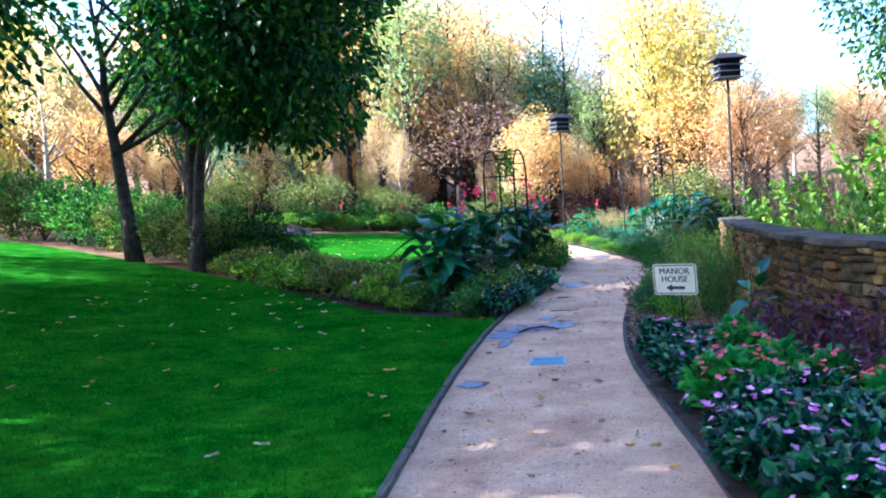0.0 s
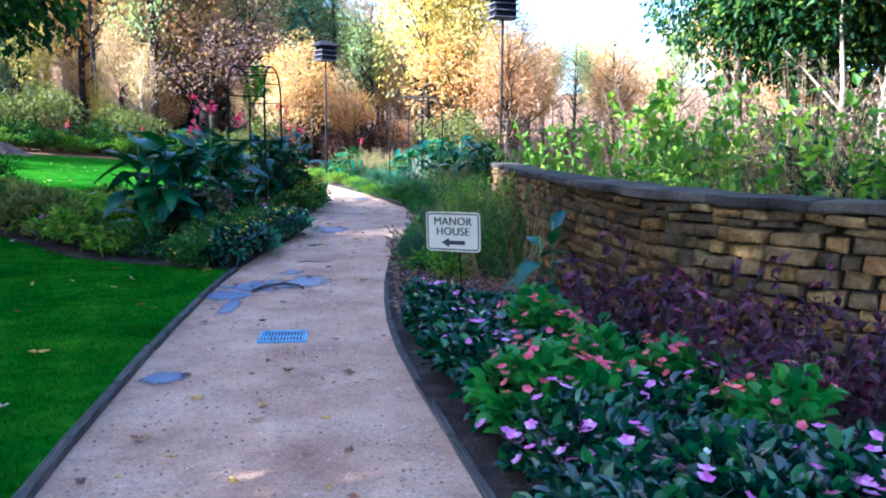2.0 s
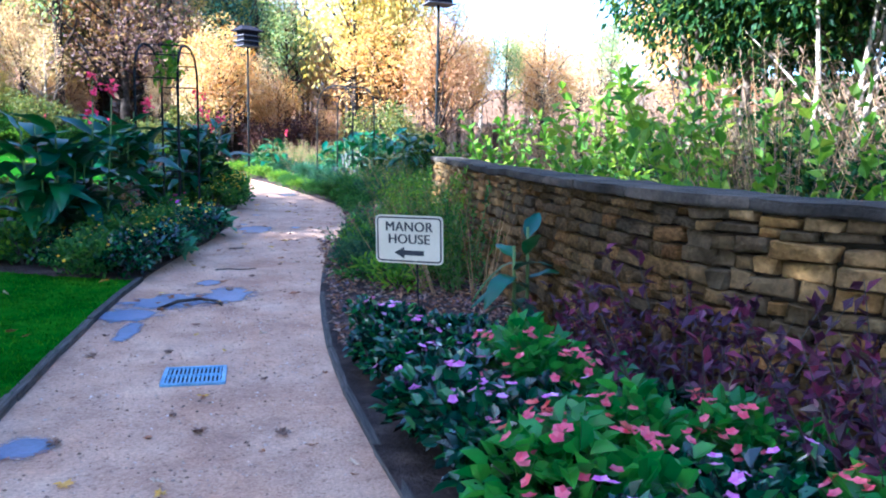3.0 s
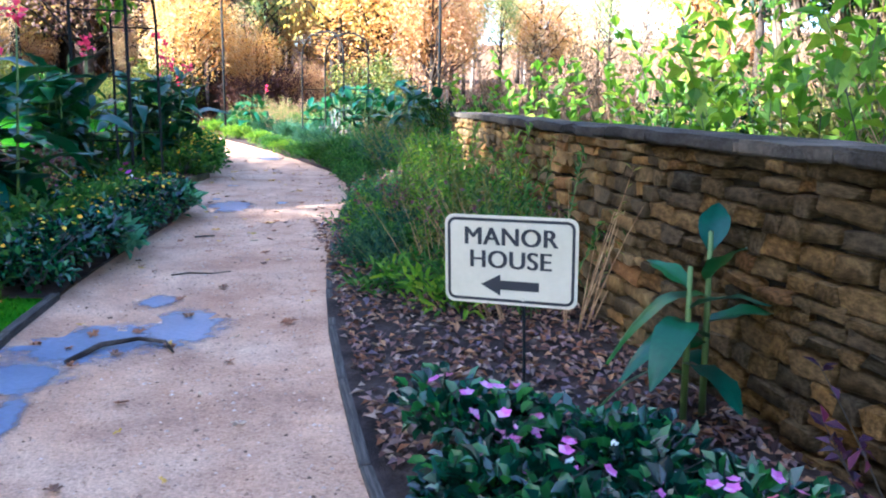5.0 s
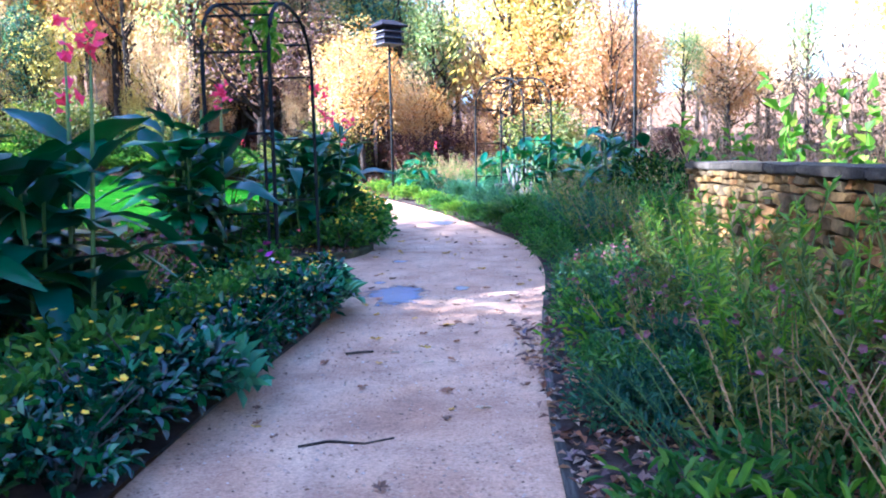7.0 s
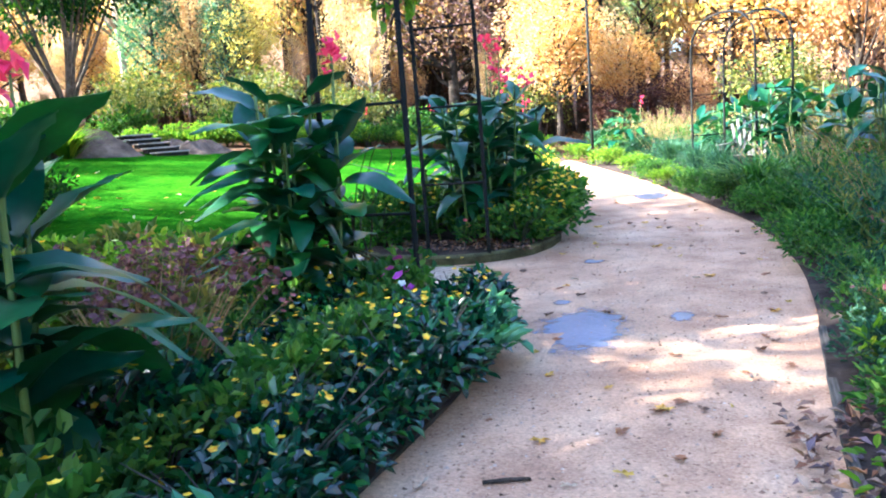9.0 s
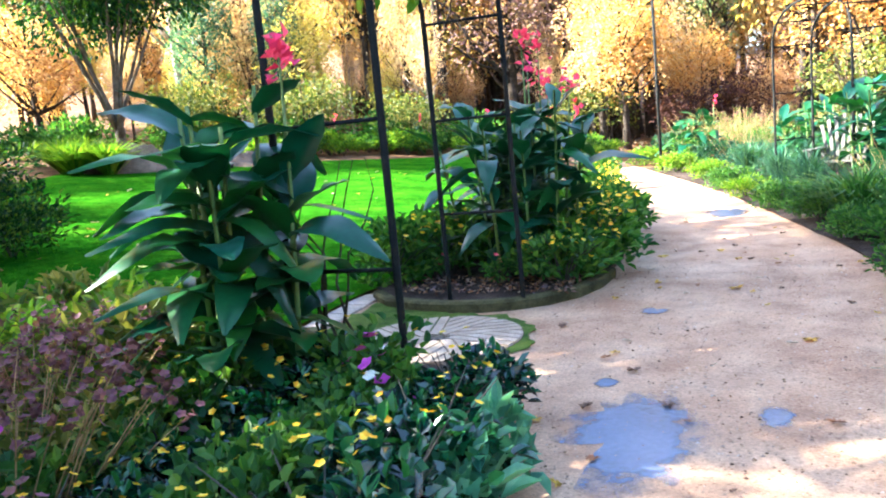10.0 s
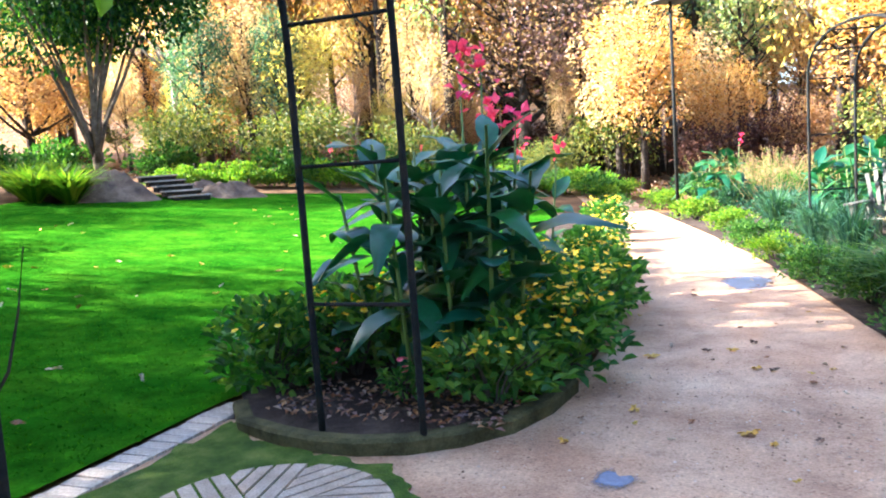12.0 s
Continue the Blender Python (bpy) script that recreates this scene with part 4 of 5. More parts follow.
def wisps(name, m, label, seed, n, height, spread, leaf, mat, per=14, stem=M_STEM, lean=(0, 0), tip=None, slim=0.16, category="plant", group="", droop=0.0):
    """Upright or leaning stems with narrow leaves along them."""
    rng = np.random.default_rng(seed)
    root = thing(name, m, label, category, group)
    wood, P, D, T = [], [], [], []
    for k in range(n):
        a, s = rng.random() * 6.28, spread * math.sqrt(rng.random())
        b = np.array([s * math.cos(a) * 0.45, s * math.sin(a) * 0.45, -0.03])
        h = height * (0.6 + 0.5 * rng.random())
        e = np.array([s * math.cos(a) * 1.3 + lean[0] * h + rng.normal(0, 0.07), s * math.sin(a) * 1.3 + lean[1] * h + rng.normal(0, 0.07), h])
        c = (b + e) / 2 + np.array([0, 0, 0.12 * h])
        pts = [b * (1 - u) ** 2 + 2 * c * u * (1 - u) + e * u * u - np.array([0, 0, droop * u ** 3]) for u in np.linspace(0, 1, 5)]
        wood.append(tube(pts, [0.006, 0.005, 0.004, 0.003, 0.0015], 3))
        for q in range(per):
            u = 0.12 + 0.88 * rng.random()
            i = u * 4
            j = min(3, int(i))
            P.append(pts[j] * (1 - i + j) + pts[j + 1] * (i - j))
            D.append(rng.normal(0, 1, 3) + np.array([0, 0, 0.7]))
        T.append(pts[-1])
    vs, fs = joined(wood)
    put("stalkwork", mesh_of("stalkwork", vs, fs, stem), root, kind="stuff")
    v, f = leaves(np.array(P), np.array(D), leaf * (0.6 + 0.7 * rng.random(len(P))), leaf * slim, rng)
    put("foliage", mesh_of("foliage", v.tolist(), f.tolist(), mat), root, kind="stuff")
    if tip:
        T = np.array(T)
        T = np.concatenate([T + rng.normal(0, 0.035, T.shape) for _ in range(tip[1])])
        v, f = blossoms(T, rng.normal(0, 0.6, T.shape) + np.array([0, 0, 1]), tip[2], rng)
        put("spent_head", mesh_of("spent_head", v.tolist(), f.tolist(), tip[0]), root, kind="stuff")
    return root


def grass_clump(name, m, label, seed, n, height, spread, mat, category="grass", width=0.012, group=""):
    rng = np.random.default_rng(seed)
    a = rng.random(n) * 6.28
    out = np.stack([np.cos(a), np.sin(a), np.zeros(n)], 1)
    h = height * (0.6 + 0.5 * rng.random(n))[:, None]
    s = spread * rng.random(n)[:, None]
    side = np.stack([-np.sin(a), np.cos(a), np.zeros(n)], 1) * width
    b = out * 0.08 * rng.random((n, 1))
    z = np.array([0, 0, 1.0])
    p1, p2 = b + out * s * 0.35 + z * h * 0.65, b + out * s * 1.0 + z * h * (1.0 - 0.45 * rng.random((n, 1)))
    q = np.stack([b - side, b + side, p1 + side * 0.8, p1 - side * 0.8, p2], 1).reshape(-1, 3)
    k = np.arange(n)[:, None] * 5
    f = [tuple(r) for r in (k + np.array([[0, 1, 2, 3]])).tolist()] + [tuple(r) for r in (k + np.array([[3, 2, 4]])).tolist()]
    root = thing(name, m, label, category, group)
    put("foliage", mesh_of("foliage", q.tolist(), f, mat), root, kind="stuff")
    return root


def leaf_mesh(L, W, droop, curl, seed):
    """One broad leaf with a folded midrib, along +y from its stalk."""
    rng = random.Random(seed)
    vs, fs = [], []
    for i in range(9):
        t = i / 8
        w = W * (math.sin(math.pi * min(1, t * 0.96 + 0.02)) ** 0.75) * (1 - 0.25 * t)
        y, z = L * t * (1 - 0.25 * droop * t), -droop * L * t * t * 0.7 + 0.04 * t
        for s in (-1, -0.5, 0, 0.5, 1):
            vs.append((s * w * 0.5, y - 0.02 * abs(s), z + curl * abs(s) * w * 0.5 + (0.012 * math.sin(t * 15 + s * 3 + seed) if abs(s) == 1 else 0)))
    for i in range(8):
        for k in range(4):
            fs.append((i * 5 + k, i * 5 + k + 1, (i + 1) * 5 + k + 1, (i + 1) * 5 + k))
    return mesh_of("leaf", vs, fs, L_CANNA, True)


CANNA_LEAVES = [leaf_mesh(0.62, 0.29, 0.55, 0.22, 1), leaf_mesh(0.7, 0.29, 1.05, 0.2, 2), leaf_mesh(0.55, 0.25, 0.3, 0.3, 3), leaf_mesh(0.68, 0.26, 1.4, 0.15, 4)]


def canna(m, label, seed, stems=6, height=1.5, spread=0.4, per=6, blooms=3, scale=1.0):
    rng = random.Random(seed)
    nrng = np.random.default_rng(seed)
    root = thing("canna_plant", m, label, "canna", "cannas in the beds")
    for s in range(stems):
        a, d = 6.28 * s / stems + rng.uniform(-0.4, 0.4), spread * rng.uniform(0.15, 1.0)
        x, y, h = d * math.cos(a), d * math.sin(a), height * rng.uniform(0.72, 1.02)
        lx, ly = x * 1.35 + rng.uniform(-0.05, 0.05), y * 1.35 + rng.uniform(-0.05, 0.05)
        bloom = s < blooms
        top = h + (rng.uniform(0.3, 0.65) if bloom else 0)
        vs, fs = tube([(x, y, -0.08), ((x + lx) / 2, (y + ly) / 2, h * 0.5), (lx, ly, h), (lx * 1.05, ly * 1.05, top)], [0.016, 0.014, 0.01, 0.005], 6)
        stem = put("stem", mesh_of("stem", vs, fs, M_STEM, True), root)
        for k in range(per):
            t = 0.26 + 0.72 * (k + rng.random() * 0.6) / per
            px, py = x + (lx - x) * t, y + (ly - y) * t
            az = k * 137 + rng.uniform(-35, 35) + s * 50
            k2 = scale * rng.uniform(0.75, 1.1)
            mm = pose(px, py, h * t, 58 - 50 * (1 - t) * rng.random() - 35 * rng.random(), rng.uniform(-18, 18), az) @ Matrix.Diagonal((k2, k2, k2, 1))
            put("leaf", rng.choice(CANNA_LEAVES if t < 0.8 else CANNA_LEAVES[::2]), stem, mm)
        if bloom:
            P = np.array([(lx * 1.05, ly * 1.05, top)] * 11) + nrng.normal(0, 1, (11, 3)) * np.array([0.03, 0.03, 0.07])
            v, f = leaves(P, nrng.normal(0, 1, (11, 3)) + np.array([0, 0, 0.4]), 0.085, 0.07, nrng)
            put("flower", mesh_of("flower", v.tolist(), f.tolist(), F_CANNA), stem, kind="stuff", label="ragged bright pink-red bloom")
    return root


def at(x, y, turn=0.0, s=1.0, dz=0.0):
    return Matrix.LocRotScale((x, y, terrain(x, y) + dz), Euler((0, 0, turn)), Vector((s, s, s)))


def scatter(proto, spots, rng, dz=0.0, lo=0.8, hi=1.2):
    """Copies of protos at the given spots; the first of each proto is moved to the first spot."""
    for i, (x, y) in enumerate(spots):
        copy_thing(proto[i % len(proto)], at(x, y, rng.random() * 6.28, rng.uniform(lo, hi), dz))


def drop(ob):
    for o in (*ob.children_recursive, ob):
        bpy.data.objects.remove(o)


rr = random.Random(5)

# cannas
canna(pose(-2.55, 12.75, 0.05), "tall canna clump with broad dark leaves and pink-red blooms", 1, 13, 1.5, 0.47, 9, 3, 1.05)
canna(pose(-2.5, 15.4, 0.05), "tall dark-leaved canna beside the arbor in bloom", 2, 11, 1.7, 0.3, 10, 2, 0.88)
canna(pose(-2.0, 19.45, 0.1), "canna clump with pink-red blooms in the island bed", 3, 19, 1.62, 0.6, 11, 6, 0.82)
canna(pose(-2.3, 22.0, 0.1), "canna clump behind others in the island bed", 4, 6, 1.3, 0.4, 6, 2, 0.8)
for i, (x, y, h) in enumerate([(1.75, 24.3, 1.5), (2.3, 25.4, 1.6), (1.2, 29.0, 1.3), (-0.9, 33.5, 1.3), (2.2, 27.4, 1.6), (2.45, 20.8, 1.7), (2.9, 22.8, 1.7), (1.6, 27.6, 1.4)]):
    canna(pose(x, y, 0.03), "dark green canna clump in the border", 10 + i, 9, h, 0.42, 7, 1 if i == 3 else 0, 0.85)
canna(pose(1.62, 8.5, 0.02), "young broad-leaved plant against the stone wall", 23, 2, 0.82, 0.08, 6, 0, 0.6)
for i, (x, y) in enumerate([(-13.3, 37.6), (-10.3, 38.4), (-8.0, 38.6)]):
    canna(pose(x, y, terrain(x, y)), "canna clump at the far side of the lawn", 30 + i, 4, 1.1, 0.35, 5, 1, 0.7)

# bedding along the wall
imp = [mound("impatiens", pose(0, 0, -50), "pink-flowered impatiens with glossy dark leaves", 40 + k, (0.33, 0.33, 0.4), 720, 0.075, L_IMPAT, [(F_PINK if k != 2 else F_WHITE, 20 if k != 2 else 12, 0.03 if k != 2 else 0.024, "blossom")], group="bedding along the wall", category="bedding plant", slim=0.68) for k in range(3)]
beg = [mound("begonia", pose(0, 0, -50), "red-flowered begonia with bright green leaves", 50 + k, (0.34, 0.34, 0.5), 560, 0.09, L_BEGON, [(F_RED, 40, 0.027, "blossom")], group="bedding along the wall", category="bedding plant", slim=0.75) for k in range(2)]
spots_i, spots_b = [], []
y = 2.6
while y < 8.3:
    x = along(PATH_R, y) + 0.42
    lim = float(np.interp(y, [2.6, 5, 6, 7, 8.3], [2.8, 1.95, 1.75, 1.5, 1.0]))
    while x < lim:
        bx = x + rr.uniform(-0.06, 0.06)
        (spots_b if (bx > 0.95 + 0.05 * rr.random() and 5.0 < y < 7.05 and rr.random() < 0.75) else spots_i).append((bx, y + rr.uniform(-0.08, 0.08)))
        x += 0.42
    y += 0.4
scatter(imp, spots_i, rr, 0.0, 0.85, 1.15)
scatter(beg, spots_b, rr, 0.0, 0.85, 1.1)
lor = [wisps("purple_shrub", pose(0, 0, -50), "airy dark purple-leaved shrub against the stone wall", 60 + k, 24, 0.74, 0.48, 0.068, L_PURPLE, 20, M_STEM_D, slim=0.55, group="purple shrubs along the wall", category="shrub") for k in range(3)]
scatter(lor, [(1.72, 7.15), (1.74, 6.75), (1.86, 6.25), (2.05, 5.8), (2.45, 5.4), (2.95, 5.05), (3.5, 4.75), (2.15, 5.3)], rr, 0, 0.75, 1.15)

# low planting by the path on the left
bed = [mound("lantana", pose(0, 0, -50), "dark-leaved lantana with a few yellow flower heads", 170 + k, (0.34, 0.34, 0.42), 560, 0.062, (L_IMPAT, L_GREEN)[k], [(F_YELLOW, 9, 0.017, "blossom")], group="lantana by the path", category="bedding plant", slim=0.6) for k in range(2)]
lan = [mound("lantana", pose(0, 0, -50), "lantana with small yellow flower heads", 70 + k, (0.34, 0.34, 0.42), 520, 0.065, L_LANT, [(F_YELLOW, 40, 0.02, "blossom")], group="lantana by the path", category="bedding plant", slim=0.6) for k in range(3)]
low = [mound("low_perennial", pose(0, 0, -50), "low leafy perennial in the mulched bed", 75 + k, (0.36, 0.36, 0.4), 480, 0.075, (L_YELGRN, L_YELGRN, L_OLIVE)[k], [((F_YELLOW, F_WHITE, F_MAGENTA)[k], 3, 0.025, "blossom")], group="low perennials in the bed", category="perennial", slim=0.45) for k in range(3)]
spots_l, spots_p = [], []
for y in np.arange(11.3, 15.95, 0.36):
    e = along(PATH_L, min(y, 15.9)) - 0.22
    for k in range(4 if y > 12 else 2):
        spots_l.append((e - 0.42 * k + rr.uniform(-0.07, 0.07), y + rr.uniform(-0.1, 0.1)))
for y in np.arange(11.6, 16.4, 0.42):
    x = along(PATH_L, y) - 1.7
    while x > max(front_x(min(y, 16.2)) + 0.3, -9.5):
        spots_p.append((x + rr.uniform(-0.12, 0.12), y + rr.uniform(-0.12, 0.12)))
        x -= 0.5
scatter(bed, [p for p in spots_l if not (math.hypot(p[0] + 1.82, p[1] - 15.85) < 0.1)], rr, 0.02, 0.9, 1.35)
scatter(low, [p for p in spots_p if p[0] > -3.4], rr, 0.02, 0.8, 1.25)
scatter(low, [p for p in spots_p if p[0] <= -3.4], rr, 0.02, 1.15, 1.75)
ring = [(-3.15, 18.95), (-3.2, 19.3), (-1.62, 18.75), (-1.55, 19.1), (-1.5, 19.5), (-1.48, 19.9), (-1.5, 20.3), (-1.5, 20.7), (-1.55, 21.1), (-1.55, 21.6), (-1.6, 22.1), (-1.6, 22.6), (-1.65, 23.2), (-1.75, 23.8), (-1.8, 24.5),
        (-3.0, 19.8), (-2.9, 20.3), (-2.6, 20.6), (-2.2, 20.3), (-1.9, 20.1), (-2.75, 19.35), (-1.85, 20.7), (-2.1, 21.4), (-2.6, 21.2), (-2.9, 20.9), (-1.9, 25.4), (-2.1, 26.6), (-2.3, 28), (-2.6, 29.5), (-2.4, 23.4), (-2.7, 22.4)]
scatter(lan, [(x + 0.08 if -1.9 < x < -1.4 else x, y) if y < 22.3 else (x - 0.2, y) for x, y in ring], rr, 0.06, 1.2, 1.6)
for i, (x, y) in enumerate([(-1.34, 12.4), (-1.08, 14.6), (-1.12, 15.1)]):
    mound("silver_sage", at(x, y, i, 0.85, 0.03), "broad silvery green sage at the path edge", 80 + i, (0.24, 0.24, 0.36), 90, 0.16, L_SAGE, stems=False, slim=0.55, up=0.7)
spent = wisps("spent_sedum", at(-2.85, 14.2, 0, 1, 0.02), "mass of spent mauve flower heads on tan stems", 83, 70, 0.72, 0.6, 0.06, L_OLIVE, 9, M_TWIG, tip=(L_SPENT, 8, 0.024), slim=0.3)
copy_thing(spent, at(-3.35, 14.9, 2, 0.9, 0.02))
for x, y, t in ((-2.75, 19.1, 0), (-2.1, 18.75, 1)):
    mound("red_flower", at(x, y, t, 0.7, 0.1), "small red-flowered bedding plant in mulch", 86 + t, (0.22, 0.22, 0.4), 160, 0.08, L_GREEN, [(F_RED, 5, 0.035, "blossom")], category="bedding plant")
mound("magenta_flower", at(-1.72, 15.4, 0, 1, 0.02), "magenta and white flowers beside the arbor foot", 89, (0.28, 0.26, 0.5), 260, 0.07, L_LANT, [(F_MAGENTA, 8, 0.045, "blossom"), (F_WHITE, 5, 0.035, "white_blossom")], category="bedding plant")

# bare vine on the arbor
vine = thing("vine", pose(-2.2, 15.9, 0), "bare dark twining vine at the arbor foot", "vine")
rng = np.random.default_rng(9)
ww = []
for k in range(7):
    pts, p = [], np.array([rng.normal(0, 0.12), rng.normal(0, 0.06), 0.0])
    for i in range(9):
        pts.append(tuple(p))
        p = p + np.array([rng.normal(0, 0.07), rng.normal(0, 0.05), 0.17])
    ww.append(tube(pts, [0.012 * (1 - i / 10) for i in range(9)], 5))
vs, fs = joined(ww)
put("stalkwork", mesh_of("stalkwork", vs, fs, M_BARK, True), vine)

# green vine hanging from the arbor's crown
hang = thing("climbing_vine", pose(-2.06, 17.0, 2.88), "bright green vine hanging from the top of the arbor", "vine")
rng = np.random.default_rng(19)
cords, P = [], []
for k in range(4):
    a = rng.normal(0, 0.12, 2)
    pts = [(a[0] * (0.4 + t), a[1] * (0.4 + 2 * t), -0.62 * t * (0.6 + 0.4 * rng.random())) for t in np.linspace(0, 1, 6)]
    cords.append(tube(pts, [0.006, 0.005, 0.005, 0.004, 0.003, 0.002], 4))
    P += [np.array(p) + rng.normal(0, 0.035, 3) for p in pts for _ in range(4)]
vs, fs = joined(cords)
put("stalkwork", mesh_of("stalkwork", vs, fs, M_STEM), hang, kind="stuff")
P = np.array(P)
v, f = leaves(P, rng.normal(0, 1, P.shape) + np.array([0, 0, -0.6]), 0.1 + 0.05 * rng.random(len(P)), 0.075, rng, oval=True)
put("foliage", mesh_of("foliage", v.tolist(), f.tolist(), L_YELGRN), hang, kind="stuff")

# border on the right beyond the sign
ast = [wisps("tall_aster", pose(0, 0, -50), "tall leaning yellow-green aster stems by the wall", 90 + k, 20, 0.92, 0.5, 0.07, (L_OLIVE, L_YELGRN, L_GREEN)[k], 52, M_STEM, (-0.12, -0.04), slim=0.26, group="asters by the wall") for k in range(3)]
scatter(ast, [(1.45, 10.9), (1.55, 11.6), (1.6, 12.3), (1.55, 13.1), (1.75, 13.9), (1.6, 10.4), (1.85, 14.7), (1.95, 15.6), (2.0, 16.6), (1.75, 17.3), (1.35, 11.9)], rr, 0, 0.8, 1.15)
blu = [wisps("feathery_perennial", pose(0, 0, -50), "feathery blue-green perennial spilling over the path edge", 95 + k, 30, 0.5, 0.5, 0.06, (L_BLUE, L_GREEN)[k], 40, M_STEM, (-0.02, 0), slim=0.24, group="feathery perennials in the border") for k in range(2)]
scatter(blu, [(1.15, 15.2), (1.45, 16.2), (1.6, 17.3), (1.5, 21.2), (1.5, 22.6), (2.1, 19.2), (0.7, 24.0), (1.6, 23.6)], rr, 0, 0.75, 1.1)
scatter(blu, [(2.0, 18.4), (1.95, 19.7), (2.4, 18.0), (2.2, 20.4), (2.0, 17.4), (2.5, 19.2)], rr, 0, 1.4, 1.9)
mix = [wisps("sprawling_perennial", pose(0, 0, -50), ("sprawling grey-green perennial with brown twiggy stems", "fading green perennial with spent brown heads", "low dark-leaved perennial tangled with dry stems")[k], 300 + k, 26, (0.62, 0.7, 0.45)[k], 0.62, (0.06, 0.055, 0.08)[k], (L_BLUE, L_OLIVE, L_GREEN)[k], 36, (M_STEM, M_TWIG, M_STEM_D)[k], ((-0.25, 0.1), (-0.1, -0.15), (0.2, -0.1))[k], (L_SPENT, 5, 0.022) if k == 1 else None, slim=(0.3, 0.28, 0.45)[k], group="mixed perennials in the border") for k in range(3)]
scatter(mix, [(0.95, 11.5), (1.2, 11.2), (1.05, 12.3), (1.4, 12.2), (1.1, 13.0), (1.4, 13.1), (1.2, 13.8), (1.5, 13.9), (1.3, 14.5), (1.6, 14.5), (1.5, 15.1), (1.75, 15.3), (1.6, 15.9), (1.85, 16.2)], rr, 0, 0.65, 1.0)
dry = wisps("withered_plant", at(1.3, 10.2, 0), "leaning bare reddish dry stems over fallen leaves", 99, 10, 0.85, 0.3, 0.05, L_OLIVE, 6, M_TWIG, (-0.35, 0.25), slim=0.25)
copy_thing(dry, at(1.65, 10.0, 2.0, 1.1))
copy_thing(dry, at(1.85, 12.9, 4.0, 1.1))
copy_thing(dry, at(2.0, 15.4, 1.2, 1.15))
shr = [mound("low_shrub", pose(0, 0, -50), "rounded low green shrub at the path edge", 100 + k, (0.6, 0.6, 0.55), 1500, 0.075, (L_GREEN, L_BLUE, L_YELGRN)[k], category="shrub", group="low shrubs by the path", slim=0.4, lumps=22) for k in range(3)]
for (x, y), k, s in [((0.72, 11.9), 1, 0.55), ((1.1, 12.0), 0, 0.6), ((0.78, 12.6), 0, 0.5), ((1.25, 12.7), 1, 0.7), ((0.85, 13.3), 1, 0.55), ((1.35, 13.5), 0, 0.75), ((0.95, 14.1), 0, 0.55), ((1.5, 14.2), 1, 0.8), ((1.05, 14.8), 1, 0.6), ((1.65, 15.0), 0, 0.8), ((1.2, 15.6), 0, 0.6), ((1.75, 16.0), 1, 0.85), ((1.3, 16.5), 1, 0.6), ((1.9, 17.0), 0, 0.9), ((1.35, 11.4), 0, 0.5),
                     ((1.22, 17.6), 0, 0.8), ((1.6, 18.3), 0, 1.0), ((1.2, 18.8), 0, 0.6), ((1.3, 19.8), 0, 0.95), ((1.05, 20.8), 0, 0.7), ((0.85, 22.4), 0, 0.85), ((0.5, 23.8), 0, 0.75), ((0.1, 25.4), 2, 0.7), ((-0.2, 27.0), 0, 0.75), ((-0.6, 29.3), 2, 0.8), ((-1.3, 31.6), 2, 0.95), ((-2.3, 34.6), 2, 1.0), ((-3.7, 38.2), 2, 1.1),
                     ((0.3, 30.0), 1, 1.2), ((-0.3, 33.0), 1, 1.2), ((-3.4, 34.5), 0, 0.8), ((1.6, 30.0), 1, 1.5), ((2.7, 24.5), 1, 1.3), ((2.9, 19.4), 1, 1.3), ((3.0, 28.0), 0, 1.7), ((1.0, 34), 0, 1.5), ((-4.2, 37.5), 2, 0.9),
                     ((1.9, 21.2), 1, 0.9), ((2.6, 22.0), 0, 1.1), ((2.3, 17.6), 0, 0.8), ((0.75, 28.2), 1, 0.9), ((-0.9, 35.0), 0, 1.3), ((2.5, 30.5), 0, 1.5), ((-1.7, 37.2), 1, 1.4)]:
    copy_thing(shr[k], at(x, y, rr.random() * 6, s))
herb = [mound("border_herb", pose(0, 0, -50), "sprawling green herb over dry leaves in the border", 104 + k, (0.42, 0.42, 0.34), 260, 0.085, (L_GREEN, L_YELGRN, L_OLIVE)[k], category="perennial", group="herbs in the border", slim=0.34, lumps=9) for k in range(3)]
scatter(herb, [(0.7, 10.9), (0.95, 10.5), (1.15, 11.7), (0.95, 12.1), (0.9, 13.3), (1.3, 13.4), (1.0, 14.1), (1.05, 14.8), (1.75, 15.2), (1.2, 15.5), (1.6, 16.6), (1.45, 17.0), (1.1, 10.9)], rr, 0.0, 0.7, 1.15)
gra = [grass_clump("ornamental_grass", pose(0, 0, -50), "arching grey-green ornamental grass", 110 + k, 420, (0.62, 0.8)[k], (0.85, 0.8)[k], (L_GREEN, L_BLUE)[k], width=(0.014, 0.008)[k], group="grasses in the border") for k in range(2)]
for (x, y), k, s in [((1.15, 21.7), 0, 1.25), ((1.5, 22.5), 0, 1.1), ((0.95, 25.0), 1, 1.0), ((0.65, 26.4), 1, 1.0), ((0.2, 28.9), 1, 1.05), ((1.1, 27.3), 1, 1.1), ((1.75, 20.6), 1, 0.9), ((2.2, 23.4), 1, 1.1)]:
    copy_thing(gra[k], at(x, y, rr.random() * 6, s))
mead = [wisps("meadow_perennial", pose(0, 0, -50), "tall hazy fading perennial behind the border", 310 + k, 46, 1.15, 0.9, 0.07, (L_OLIVE, L_GREEN, L_MAUVE)[k], 26, M_TWIG, slim=0.22, group="tall perennials behind the border") for k in range(3)]
